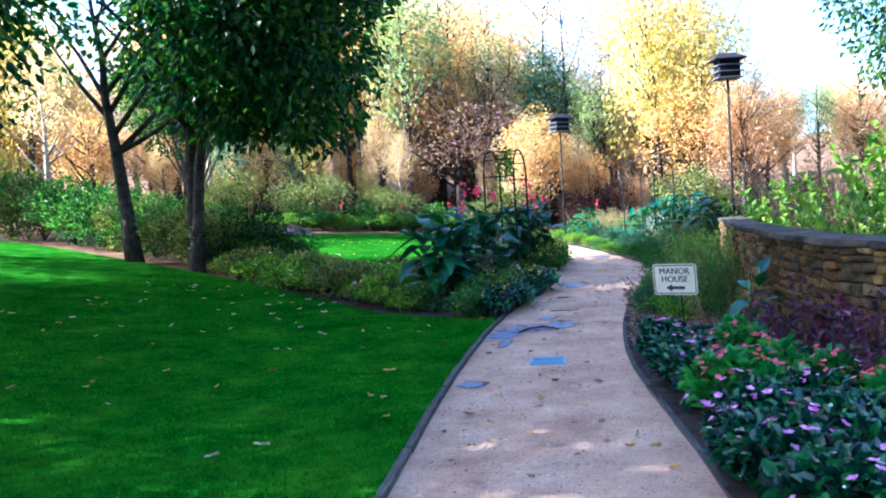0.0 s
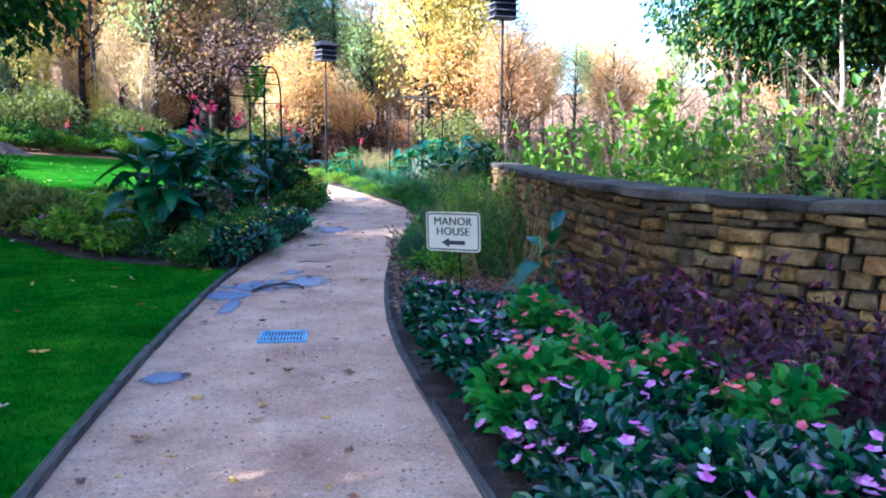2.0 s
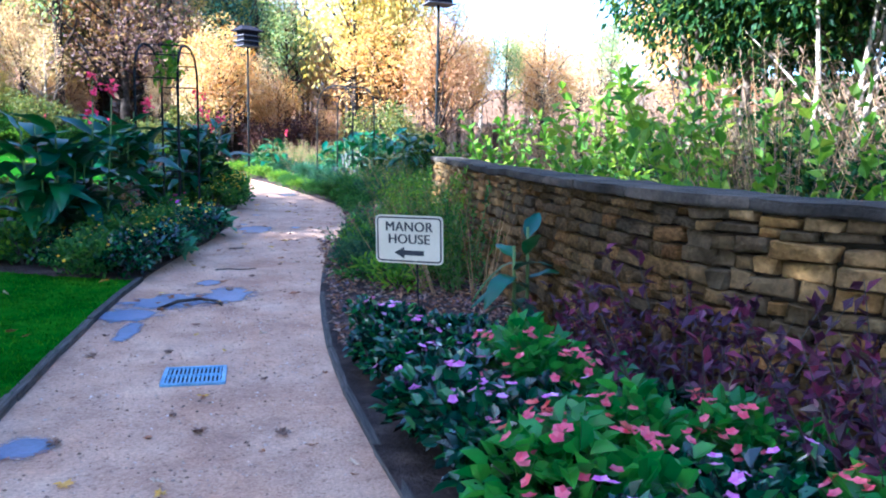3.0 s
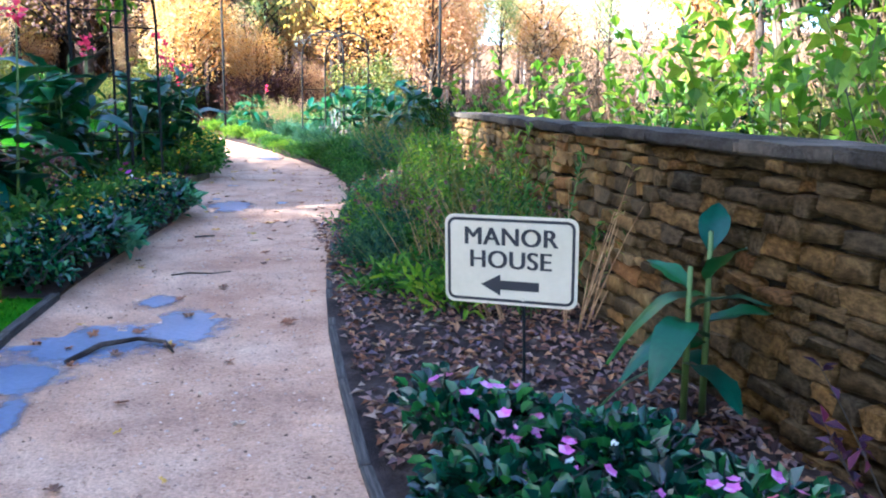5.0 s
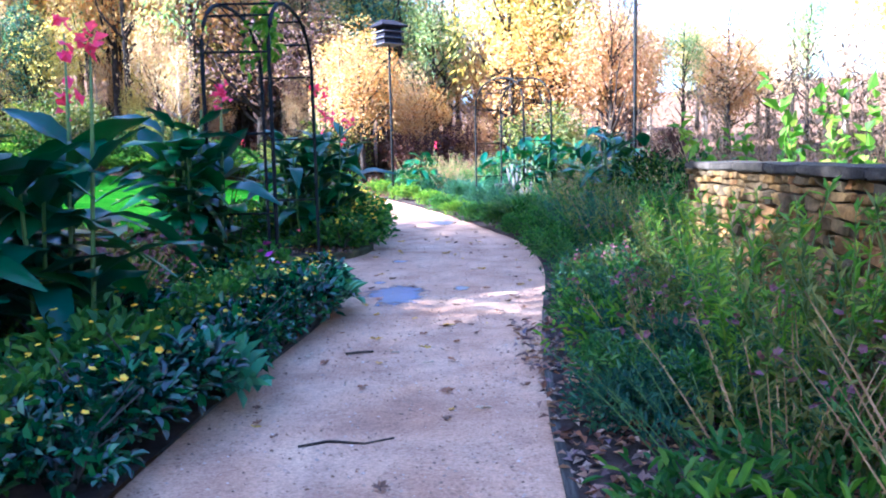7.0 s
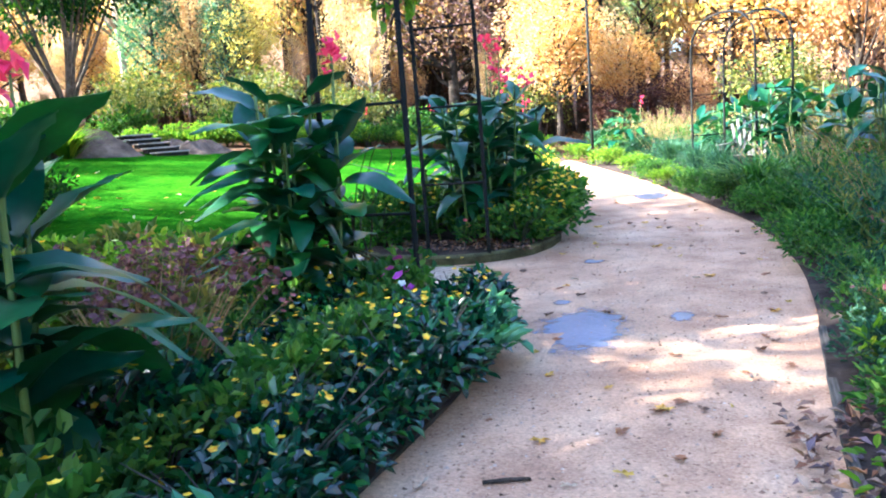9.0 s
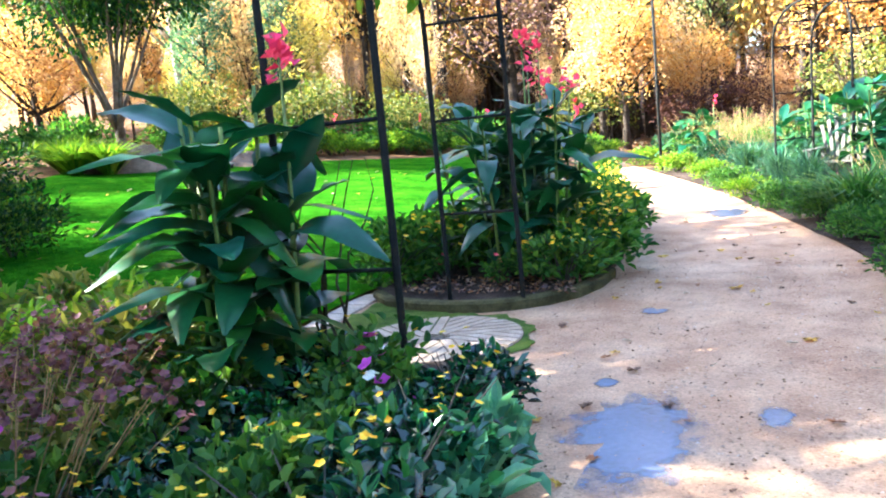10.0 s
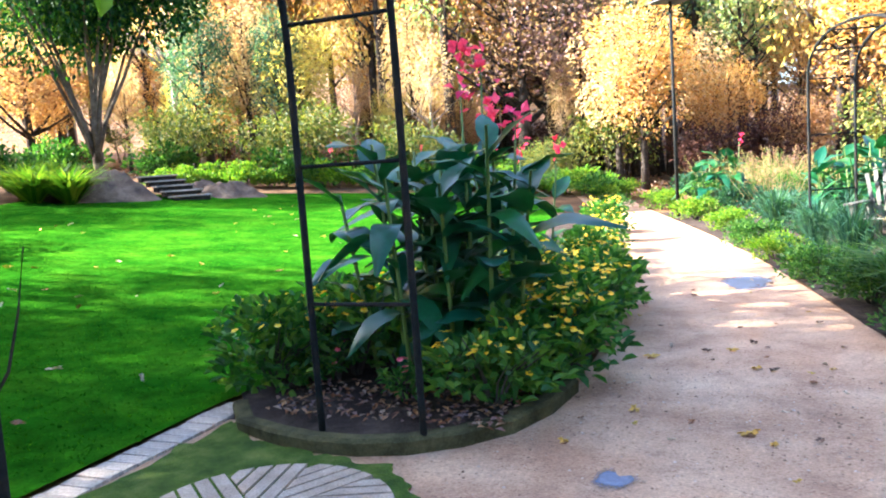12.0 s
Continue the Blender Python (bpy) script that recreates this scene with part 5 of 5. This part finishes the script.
for x, y in ((2.0, 17.9), (2.3, 19.0), (2.1, 20.2), (2.6, 21.0), (2.0, 22.9), (2.9, 18.2)):
    copy_thing(mead[int(x * 10) % 2], at(x, y, rr.random() * 6, rr.uniform(0.75, 1.0)))
for i in range(40):
    y = 17.5 + 21 * rr.random()
    x = along(PATH_R, y) + 2.0 + 3.6 * rr.random()
    copy_thing(mead[rr.choice((0, 0, 1, 2))], at(x, y, rr.random() * 6, rr.uniform(0.75, 1.15)))

# beyond the lawn
yg = [mound("sunlit_mound", pose(0, 0, -50), "bright yellow-green low shrub at the lawn edge", 120 + k, (1.1, 0.9, 0.9), 1100, 0.13, (L_YELGRN, L_GREEN)[k], category="shrub", group="shrubs round the lawn") for k in range(2)]
for i in range(26):
    t = i / 25
    x = -17.5 + 13.0 * t
    copy_thing(yg[0 if rr.random() < 0.6 else 1], at(x, 34.2 + 4.6 * math.sin(t * 2.2) + rr.uniform(-0.4, 0.8), rr.random() * 6, rr.uniform(0.6, 1.1)))
for i, (x, y) in enumerate([(-15.4, 28.9), (-16.2, 28.6), (-17.2, 29.2), (-16.6, 29.6), (-18.6, 31.2), (-18.2, 30.2)]):
    grass_clump("fern_clump", at(x, y, i, 1.25), "sunlit arching fern clump on the bank", 130 + i, 420, 0.75, 1.2, L_YELGRN, "fern", 0.03)
def vase_tree(m, label, seed, height, reach):
    """A short trunk that splits into a fan of thin stems under a dense crown."""
    rng = np.random.default_rng(seed)
    root = thing("vase_tree", m, label, "tree")
    wood = [tube([(0, 0, -0.15), (0.02, 0, 0.5), (0, 0.02, 1.1)], [0.2, 0.16, 0.17], 9)]
    for k in range(17):
        a, out = 6.28 * k / 17 + rng.normal(0, 0.2), reach * (0.35 + 0.5 * rng.random())
        top = height * (0.62 + 0.2 * rng.random())
        pts = [(out * t ** 1.25 * math.cos(a) + 0.05 * rng.normal(), out * t ** 1.25 * math.sin(a) + 0.05 * rng.normal(), 0.8 + (top - 0.8) * t) for t in np.linspace(0, 1, 6)]
        wood.append(tube(pts, [0.075, 0.06, 0.048, 0.036, 0.024, 0.01], 6))
    vs, fs = joined(wood)
    put("trunk", mesh_of("trunk", vs, fs, M_BARK_MID, True), root)
    n = 22000
    p, d = lumpy(n, (reach, reach, height * 0.33), 40, rng, 0.36)
    p[:, 2] += height * 0.7
    d = d + rng.normal(0, 0.5, d.shape) + np.array([0, 0, -0.35])
    v, f = leaves(p, d, 0.19 * (0.6 + 0.8 * rng.random(n)), 0.11, rng, 0.2, 1.0)
    put("crown", mesh_of("crown", v.tolist(), f.tolist(), L_OAK), root, kind="stuff")


vase_tree(at(-18.4, 32.9), "green vase-shaped tree with fanning brown stems by the lawn", 140, 9.0, 3.7)
for i, (x, y, s) in enumerate([(-20.5, 31.5, 1.2), (-22, 35, 1.4), (-19.5, 37, 1.2), (-12.5, 39.5, 1.3), (-9, 40, 1.2), (-15.5, 38.5, 1.3)]):
    copy_thing(yg[1], at(x, y, i, s * 1.2))

# the large tree and shrubs beside the near lawn
tree("oak_tree", at(-9.6, 16.6), "large dark green tree with low spreading limbs", 150, 10.5, (3.4, 3.8), 2.5, 26000, 0.23, L_OAK, M_BARK, 0.24, 50, 18, 2.5, 3, spread=0.34)
tree("oak_tree", at(-12.0, 18.0), "dark-stemmed tree leaning beside the large one", 151, 9.0, (4.2, 4.2), 4.6, 900, 0.26, L_GREEN, M_BARK, 0.22, 40, 10, -0.8, spread=0.22)
yew = [mound("evergreen_shrub", pose(0, 0, -50), "dense dark evergreen shrub beside the lawn", 160 + k, (1.2, 1.1, 1.5), 2600, 0.11, (L_DARK, L_GREEN, L_OLIVE)[k], category="shrub", group="shrubs beside the lawn", lumps=26) for k in range(3)]
for (x, y), k, s in [((-8.7, 17.6), 0, 1.05), ((-9.6, 17.5), 2, 1.0), ((-10.8, 18.6), 2, 1.1), ((-12.4, 19.6), 1, 1.2), ((-13.6, 20.6), 2, 1.2), ((-8.2, 19.2), 0, 0.7), ((-15.2, 21.6), 1, 1.4), ((-17.2, 22.6), 1, 1.5), ((-12.5, 22.0), 0, 1.1), ((-19.5, 24.0), 2, 1.5), ((-22, 25.5), 1, 1.7)]:
    copy_thing(yew[k], at(x, y, rr.random() * 6, s))
dog = tree("small_tree", at(-15.2, 39.0), "small green layered tree beyond the lawn", 165, 3.2, (2.4, 2.1), 0.3, 3600, 0.15, L_OLIVE, M_BARK, 0.09, 26, 9, 0, 3)
for x, y, s in ((-19.5, 38.5, 1.0), (-11.2, 39.8, 0.8), (-6.5, 41, 0.6)):
    copy_thing(dog, at(x, y, rr.random() * 6, s))

# shrubs and trees behind the stone wall
sap = [wisps("leafy_sapling", pose(0, 0, -50), "bright yellow-green leafy saplings behind the wall", 170 + k, 13, 1.9, 0.85, 0.15, L_YELGRN, 22, M_STEM_D, slim=0.66, category="shrub", group="saplings behind the wall") for k in range(2)]
for x, y, s in ((3.4, 15.0, 0.95), (3.9, 13.2, 1.0), (3.3, 10.6, 0.95), (3.9, 9.6, 1.05), (4.4, 11.4, 1.2), (3.3, 17.0, 0.9), (4.6, 8.0, 1.0), (5.3, 14.6, 1.4), (2.9, 12.2, 0.8)):
    copy_thing(sap[int(x * 10) % 2], at(x, y, rr.random() * 6, s))
bru = [wisps("dry_brush", pose(0, 0, -50), "tangle of pale dry brush behind the wall", 180 + k, 60, 2.0, 1.1, 0.09, L_DRY, 24, M_TWIG, slim=0.25, category="brush", group="dry brush behind the wall") for k in range(2)]
for x, y, s in ((4.8, 10.0, 1.0), (5.8, 9.0, 1.1), (5.6, 11.4, 1.2), (6.5, 13.0, 1.3), (5.0, 16.5, 1.2), (7.0, 10.5, 1.3), (7.2, 16.5, 1.4), (4.3, 18.8, 1.1), (6.0, 19.5, 1.4), (8.3, 12.5, 1.5), (4.6, 21.5, 1.2), (7.5, 22, 1.5)):
    copy_thing(bru[int(x * 10) % 2], at(x, y, rr.random() * 6, s))
for x, y, s, k in ((7.2, 13.4, 1.35, 0), (8.1, 12.4, 1.5, 0), (5.4, 7.4, 1.1, 0), (6.6, 8.2, 1.5, 0), (7.6, 9.2, 1.7, 1), (9, 11, 1.8, 0), (3.0, 17.5, 0.7, 1), (3.4, 20.5, 0.9, 0), (9.5, 16, 1.8, 1), (5.2, 8.7, 1.0, 0), (6.0, 10.4, 1.2, 0), (5.7, 12.6, 1.1, 2), (5.9, 15.8, 1.2, 0), (4.6, 7.0, 0.8, 2)):
    copy_thing(yew[k], at(x, y, rr.random() * 6, s))
evg = tree("evergreen_tree", at(6.3, 14.4), "dark evergreen tree with brown stems behind the wall", 190, 9.5, (2.7, 2.7), 2.0, 30000, 0.115, L_DARK, M_BARK_MID, 0.12, 44, 10, 0, 3, spread=0.34)
tree("pale_stemmed_tree", at(6.7, 12.2), "evergreen tree with pale crooked bare stems behind the wall", 191, 6.5, (2.2, 2.2), 2.3, 11000, 0.13, L_DARK, M_BARK_PALE, 0.075, 30, 12, 0, 4)
for x, y, s in ((8.1, 12.8, 1.05), (9.6, 17.8, 1.1), (10.5, 15.5, 1.2), (9.6, 10.5, 1.0), (12.5, 13.5, 1.2), (11.5, 20, 1.2)):
    copy_thing(evg, at(x, y, rr.random() * 6, s))

# the woods
kinds = [("autumn_tree", "autumn tree with orange leaves in the woods", L_ORANGE, 13.5, (3.6, 3.6), 3.0, 6600, 0.22), ("autumn_tree", "tall tan-leaved autumn tree in the woods", L_TAN, 15.0, (3.2, 3.2), 3.5, 5200, 0.21),
         ("autumn_tree", "golden-leaved autumn tree in the woods", L_GOLD, 14.0, (3.4, 3.4), 2.6, 6600, 0.22), ("autumn_tree", "rust-leaved autumn tree in the woods", L_RUST, 10.0, (3.4, 3.4), 2.0, 6400, 0.2),
         ("pine_tree", "pale green pine in the woods", L_PINE, 15.0, (2.6, 2.6), 5.0, 3600, 0.22), ("bare_tree", "slender nearly bare tree in the woods", L_TAN, 14.0, (2.8, 2.8), 5.0, 1900, 0.2),
         ("understory_shrub", "olive-brown understory tree at the wood's edge", L_OLIVE, 4.5, (2.4, 2.4), 0.6, 1700, 0.2), ("understory_shrub", "maroon-leaved small tree at the wood's edge", L_MAROON, 4.0, (2.2, 2.2), 0.5, 1700, 0.2),
         ("autumn_tree", "mauve-brown spreading autumn tree before the woods", L_MAUVE, 9.0, (3.6, 3.2), 2.8, 2700, 0.17), ("spruce_tree", "blue-green conifer rising among autumn trees", L_SPRUCE, 11.0, (2.3, 2.3), 2.0, 5600, 0.18),
         ("slender_tree", "slender dark-trunked tree with thin tan leaves before the woods", L_TAN, 15.0, (2.6, 2.6), 5.5, 1500, 0.19)]
protos = [tree(nm, pose(0, 0, -60), lb, 200 + i, h, cr, b, n, sz, mt, M_BARK_PALE if i == 5 else M_BARK, 0.09 if i in (6, 7) else 0.13 if i == 10 else 0.23, 38, 12 if i in (6, 7) else 20, 0, 4 if i in (6, 7) else 1, "tree", "trees of the wood", 0.36) for i, (nm, lb, mt, h, cr, b, n, sz) in enumerate(kinds)]
wr = random.Random(77)
spots = [(-9.8, 45, 0, 0.9), (-11.5, 46, 3, 1.1), (-3.7, 46.5, 4, 0.8), (2.5, 43.2, 2, 0.95), (4.9, 43, 2, 0.85), (-1.6, 41.0, 7, 0.6), (-4.5, 42, 6, 0.7), (0.5, 41.8, 7, 0.55), (3.9, 42.2, 7, 0.45), (-22, 41, 5, 1.0), (-21.5, 46, 3, 1.1), (6.5, 40, 3, 0.8), (3.5, 38, 6, 0.6), (-7.3, 44, 8, 0.8), (-15, 45, 0, 0.95), (-8.0, 43.0, 8, 1.0), (-9.6, 46.5, 9, 1.0), (-3.7, 45.0, 9, 0.95), (-3.2, 48.0, 9, 0.8), (-16.8, 40.5, 9, 0.55), (-19.8, 40.0, 9, 0.7), (3.2, 46, 8, 0.7), (-5.8, 47, 8, 1.0)]
for i in range(135):
    x = wr.uniform(-50, 24)
    y = wr.uniform(42, 72) if x > -24 else wr.uniform(22, 66)
    if -2 < x < 14 and wr.random() < 0.5:
        continue
    spots.append((x, y, wr.choice((0, 0, 1, 1, 2, 3, 4, 4, 5, 5, 5)), wr.uniform(0.75, 1.15) if x < -6 else wr.uniform(0.55, 0.8)))
for i in range(34):
    x = wr.uniform(-38, 14)
    k = wr.choice((6, 3, 0, 7, 2, 8))
    spots.append((x, wr.uniform(41, 58), k, wr.uniform(0.3, 0.55) if k in (6, 7) else wr.uniform(0.35, 0.6)))
for i in range(26):
    spots.append((wr.uniform(-52, -26), wr.uniform(20, 60), wr.choice((0, 1, 2, 3, 5, 6)), wr.uniform(0.8, 1.2)))
for i in range(14):
    spots.append((wr.uniform(12, 30), wr.uniform(10, 50), wr.choice((0, 2, 4, 1)), wr.uniform(0.7, 1.1)))
for i in range(34):
    spots.append((wr.uniform(-26, 4), wr.uniform(40.5, 48), wr.choice((0, 1, 1, 3, 2, 5, 8)), wr.uniform(0.26, 0.5)))
for i in range(24):
    spots.append((-27 + 1.4 * i + wr.uniform(-0.6, 0.6), wr.uniform(42.5, 50), 10, wr.uniform(0.75, 1.1)))
for x, y, k, s in spots:
    s *= 0.8 if 6 < x < 22 and y > 38 else 0.75 if x < -24 and y < 40 else 1.0
    wide, tall = wr.uniform(0.85, 1.4), wr.uniform(0.85, 1.25)
    copy_thing(protos[k], at(x, y, wr.random() * 6.28, s) @ Matrix.Diagonal((wide, wide, tall, 1)))
# unseen oaks, added only to throw dappled shade on path, wall and lawn
shade = tree("oak_tree", at(-13.4, 6.6), "dark green spreading tree added out of view for shade", 152, 10.0, (5.4, 5.0), 3.0, 9000, 0.26, L_OAK, M_BARK, 0.2, 44, 16, 2.3, 3)
for x, y, s in ((-9.4, 0.6, 0.95), (-13.2, 8.0, 0.88), (-14.0, 11.0, 0.92), (-11.3, 3.4, 1.12), (-11.8, -2.6, 1.15), (-22.5, 22.0, 0.7)):
    copy_thing(shade, at(x, y, wr.random() * 6.28, s))
# mostly unseen trees added left of and behind the walk to shade the path
for x, y, k, s in ((-15, 8.0, 0, 0.72), (-17, 3.0, 2, 0.85), (-19, 9.5, 1, 0.8), (-19.5, 14.5, 0, 0.8), (-14, -1.0, 0, 0.95), (-18, -6, 1, 1.0), (-6, -14, 0, 1.0), (6, -14, 2, 1.0), (12, -4, 0, 1.0), (13, 5, 1, 1.0), (-25, 4, 0, 1.2), (-22, 15.5, 0, 1.45)):
    copy_thing(protos[k], at(x, y, wr.random() * 6.28, s))
for group_of in (herb, mix, gra, mead, bed, imp, beg, lor, lan, low, ast, blu, shr, yg, yew, sap, bru, protos):
    for ob in group_of:
        drop(ob)

# ---- grass and fallen leaves ----
def blades(name, n, xr, yr, test, h, seed, label, w=0.006):
    rng = np.random.default_rng(seed)
    P = []
    while len(P) < n:
        x, y = rng.uniform(*xr), yr[0] + (yr[1] - yr[0]) * rng.random() ** 1.3
        if test(x, y):
            P.append((x, y, terrain(x, y) + 0.025))
    P = np.array(P)
    a = rng.random(n) * 6.28
    side = np.stack([np.cos(a), np.sin(a), np.zeros(n)], 1) * w * (0.7 + 0.6 * rng.random((n, 1)))
    tip = P + rng.normal(0, 0.016, (n, 3)) * np.array([1, 1, 0]) + np.array([0, 0, 1]) * h * (0.5 + 0.8 * rng.random((n, 1)))
    q = np.stack([P - side, P + side, tip], 1).reshape(-1, 3)
    f = np.arange(3 * n).reshape(-1, 3)
    put(name, mesh_of(name, q.tolist(), f.tolist(), L_GRASS), kind="stuff", label=label)


blades("grass", 130000, (-10, -1.2), (1.5, 17), lambda x, y: x < front_x(y) - 0.01, 0.03, 1, "short green mown grass blades", 0.006)
blades("grass_beyond", 70000, (-15, -3.2), (16.5, 34), lambda x, y: back_left(y) < x < back_right(y), 0.018, 2, "short sunlit mown grass blades", 0.008)


def litter(name, n, pick, seed, size, label, lift=0.03):
    rng = np.random.default_rng(seed)
    P = np.array([pick(rng) for _ in range(n)])
    P = np.concatenate([P, np.array([[terrain(x, y) + lift] for x, y in P]) + 0.02 * rng.random((n, 1))], 1)
    d = rng.normal(0, 1, (n, 3)) * np.array([1, 1, 0.25])
    v, f = leaves(P, d, size * (0.6 + 0.8 * rng.random(n)), size * 0.6, rng, 0.3, 0.2)
    put(name, mesh_of(name, v.tolist(), f.tolist(), L_LITTER), kind="stuff", label=label)


litter("leaf_litter", 4200, lambda r: (along(PATH_R, 10) + 0.1 + 1.55 * r.random(), 8.3 + 6 * r.random() ** 1.2), 3, 0.06, "brown fallen leaves on the mulch")
litter("leaf_litter_wall", 700, lambda r: (1.25 + 0.6 * r.random(), 6.5 + 2.0 * r.random()), 6, 0.055, "brown fallen leaves at the foot of the wall")
litter("leaf_litter_island", 500, lambda r: (-2.9 + 1.5 * r.random(), 18.35 + 0.7 * r.random()), 4, 0.05, "brown fallen leaves in the island bed", 0.1)
litter("woodland_litter", 9000, lambda r: (-30 + 45 * r.random(), 39 + 14 * r.random()), 5, 0.2, "orange fallen leaves on the wood floor", 0.0)

def path_grit(n, seed):
    """Small stones and crumbs strewn over the path."""
    rng = np.random.default_rng(seed)
    y = 2.0 + 18.0 * rng.random(n)
    x = np.array([along(PATH_L, v) + 0.06 + (along(PATH_R, v) - along(PATH_L, v) - 0.12) * abs(u) for v, u in zip(y, 1 - rng.random(n) ** 1.2)])
    r = 0.003 + 0.006 * rng.random(n) ** 2
    c = np.stack([x, y, np.full(n, 0.008)], 1)
    a = rng.random(n) * 6.28
    base = [c + np.stack([np.cos(a + t) * r * 1.5, np.sin(a + t) * r, np.zeros(n)], 1) for t in (0, 1.57, 3.14, 4.71)]
    q = np.stack(base + [c + np.stack([0.3 * r * np.cos(a), 0.3 * r * np.sin(a), r * 1.1], 1)], 1).reshape(-1, 3)
    k = np.arange(n)[:, None] * 5
    f = np.concatenate([k + np.array([t]) for t in ((0, 1, 4), (1, 2, 4), (2, 3, 4), (3, 0, 4))])
    mat = leafy("path_crumbs", [(0.1, 0.06, 0.04), (0.3, 0.19, 0.12), (0.5, 0.36, 0.26), (0.2, 0.12, 0.08), (0.6, 0.48, 0.38)], 0.9, 0.0, 0.1)
    put("path_grit", mesh_of("path_grit", q.tolist(), f.tolist(), mat), kind="stuff", label="small stones and crumbs on the path")


path_grit(9000, 12)

fallen = []
for k in range(5):
    rng = random.Random(300 + k)
    n = 9
    vs = [(0, 0, 0.006)]
    for i in range(n * 2):
        t = math.pi * i / n
        r = (0.05 if i % 2 == 0 else 0.026) * rng.uniform(0.75, 1.2) * (1.0 if k < 3 else (0.55 + 0.6 * abs(math.cos(t))))
        vs.append((r * math.cos(t), r * math.sin(t) * (0.8 if k < 3 else 0.45), rng.uniform(0.0, 0.022)))
    vs += [(x * 0.97, y * 0.97, z - 0.0015) for x, y, z in vs]
    m0 = 2 * n + 1
    fs = [(0, 1 + i, 1 + (i + 1) % (2 * n)) for i in range(2 * n)] + [(m0, m0 + 1 + (i + 1) % (2 * n), m0 + 1 + i) for i in range(2 * n)]
    tones = [[(0.16, 0.06, 0.03), (0.28, 0.12, 0.05)], [(0.1, 0.05, 0.03), (0.2, 0.11, 0.07)], [(0.5, 0.25, 0.05), (0.6, 0.36, 0.07)], [(0.42, 0.3, 0.2), (0.55, 0.42, 0.3)], [(0.55, 0.4, 0.08), (0.5, 0.3, 0.05)]][k]
    fallen.append(mesh_of("fallen_leaf", vs, fs, leafy("fallen_leaf_%s" % "abcde"[k], tones, 0.7, 0.1, 0.3)))
words = ["curled red-brown fallen leaf", "dark brown fallen leaf", "orange fallen leaf", "pale dry fallen leaf", "yellow fallen leaf"]
named = [(-0.17, 7.67), (-0.44, 6.84), (0.0, 10.3), (-0.73, 9.12), (-1.07, 10.2), (-0.65, 12.64), (-0.15, 18.75), (-0.3, 16.72), (0.23, 15.9), (-0.83, 20.3), (-0.5, 5.9), (-0.9, 6.3), (-0.2, 5.4), (-1.0, 5.2), (0.1, 6.6)]
lr = random.Random(8)
for i in range(190):
    if i < len(named):
        x, y = named[i]
    else:
        y = lr.uniform(3.5, 24)
        x = lr.uniform(along(PATH_L, y) + 0.1, along(PATH_R, y) - 0.05)
    k = lr.choice((0, 1, 1, 0, 3, 2, 4))
    put("fallen_leaf", fallen[k], None, Matrix.LocRotScale((x, y, 0.016), Euler((lr.uniform(-0.15, 0.15), lr.uniform(-0.15, 0.15), lr.random() * 6.28)), Vector([lr.uniform(0.45, 1.0) * (1.25 if i < 10 else 1)] * 3)), words[k] + " lying on the path", "leaf", "fallen leaves on the path")
for i in range(190):
    far = i > 110
    y = lr.uniform(17.5, 32) if far else lr.uniform(3.0, 14)
    x = (lr.uniform(max(-12, back_left(y)), back_right(y) - 0.3) if far else lr.uniform(-9, front_x(y) - 0.2))
    k = lr.choice((0, 3, 2, 4, 3))
    put("fallen_leaf", fallen[k], None, Matrix.LocRotScale((x, y, terrain(x, y) + 0.065), Euler((lr.uniform(-0.4, 0.4), lr.uniform(-0.4, 0.4), lr.random() * 6.28)), Vector([lr.uniform(0.6, 1.3)] * 3)), words[k] + " lying on the lawn", "leaf", "fallen leaves on the lawn")


def stick(pts, r, label):
    vs, fs = tube(pts, [r, r * 1.1, r * 0.9, r * 0.8, r * 0.5][:len(pts)], 6)
    put("stick", mesh_of("stick", vs, fs, M_BARK), None, None, label, "stick", "sticks on the path")


stick([(-1.1, 9.72, 0.02), (-0.98, 9.95, 0.035), (-0.8, 10.02, 0.04), (-0.66, 9.97, 0.03), (-0.6, 9.82, 0.02)], 0.014, "dark curved fallen twig on the wet path")
stick([(-0.85, 11.75, 0.012), (-0.72, 11.8, 0.016), (-0.55, 11.77, 0.012), (-0.42, 11.83, 0.014)], 0.006, "thin straight dark twig on the path")
stick([(-0.84, 13.42, 0.018), (-0.74, 13.45, 0.02), (-0.66, 13.47, 0.018)], 0.008, "short pale stick on the path")
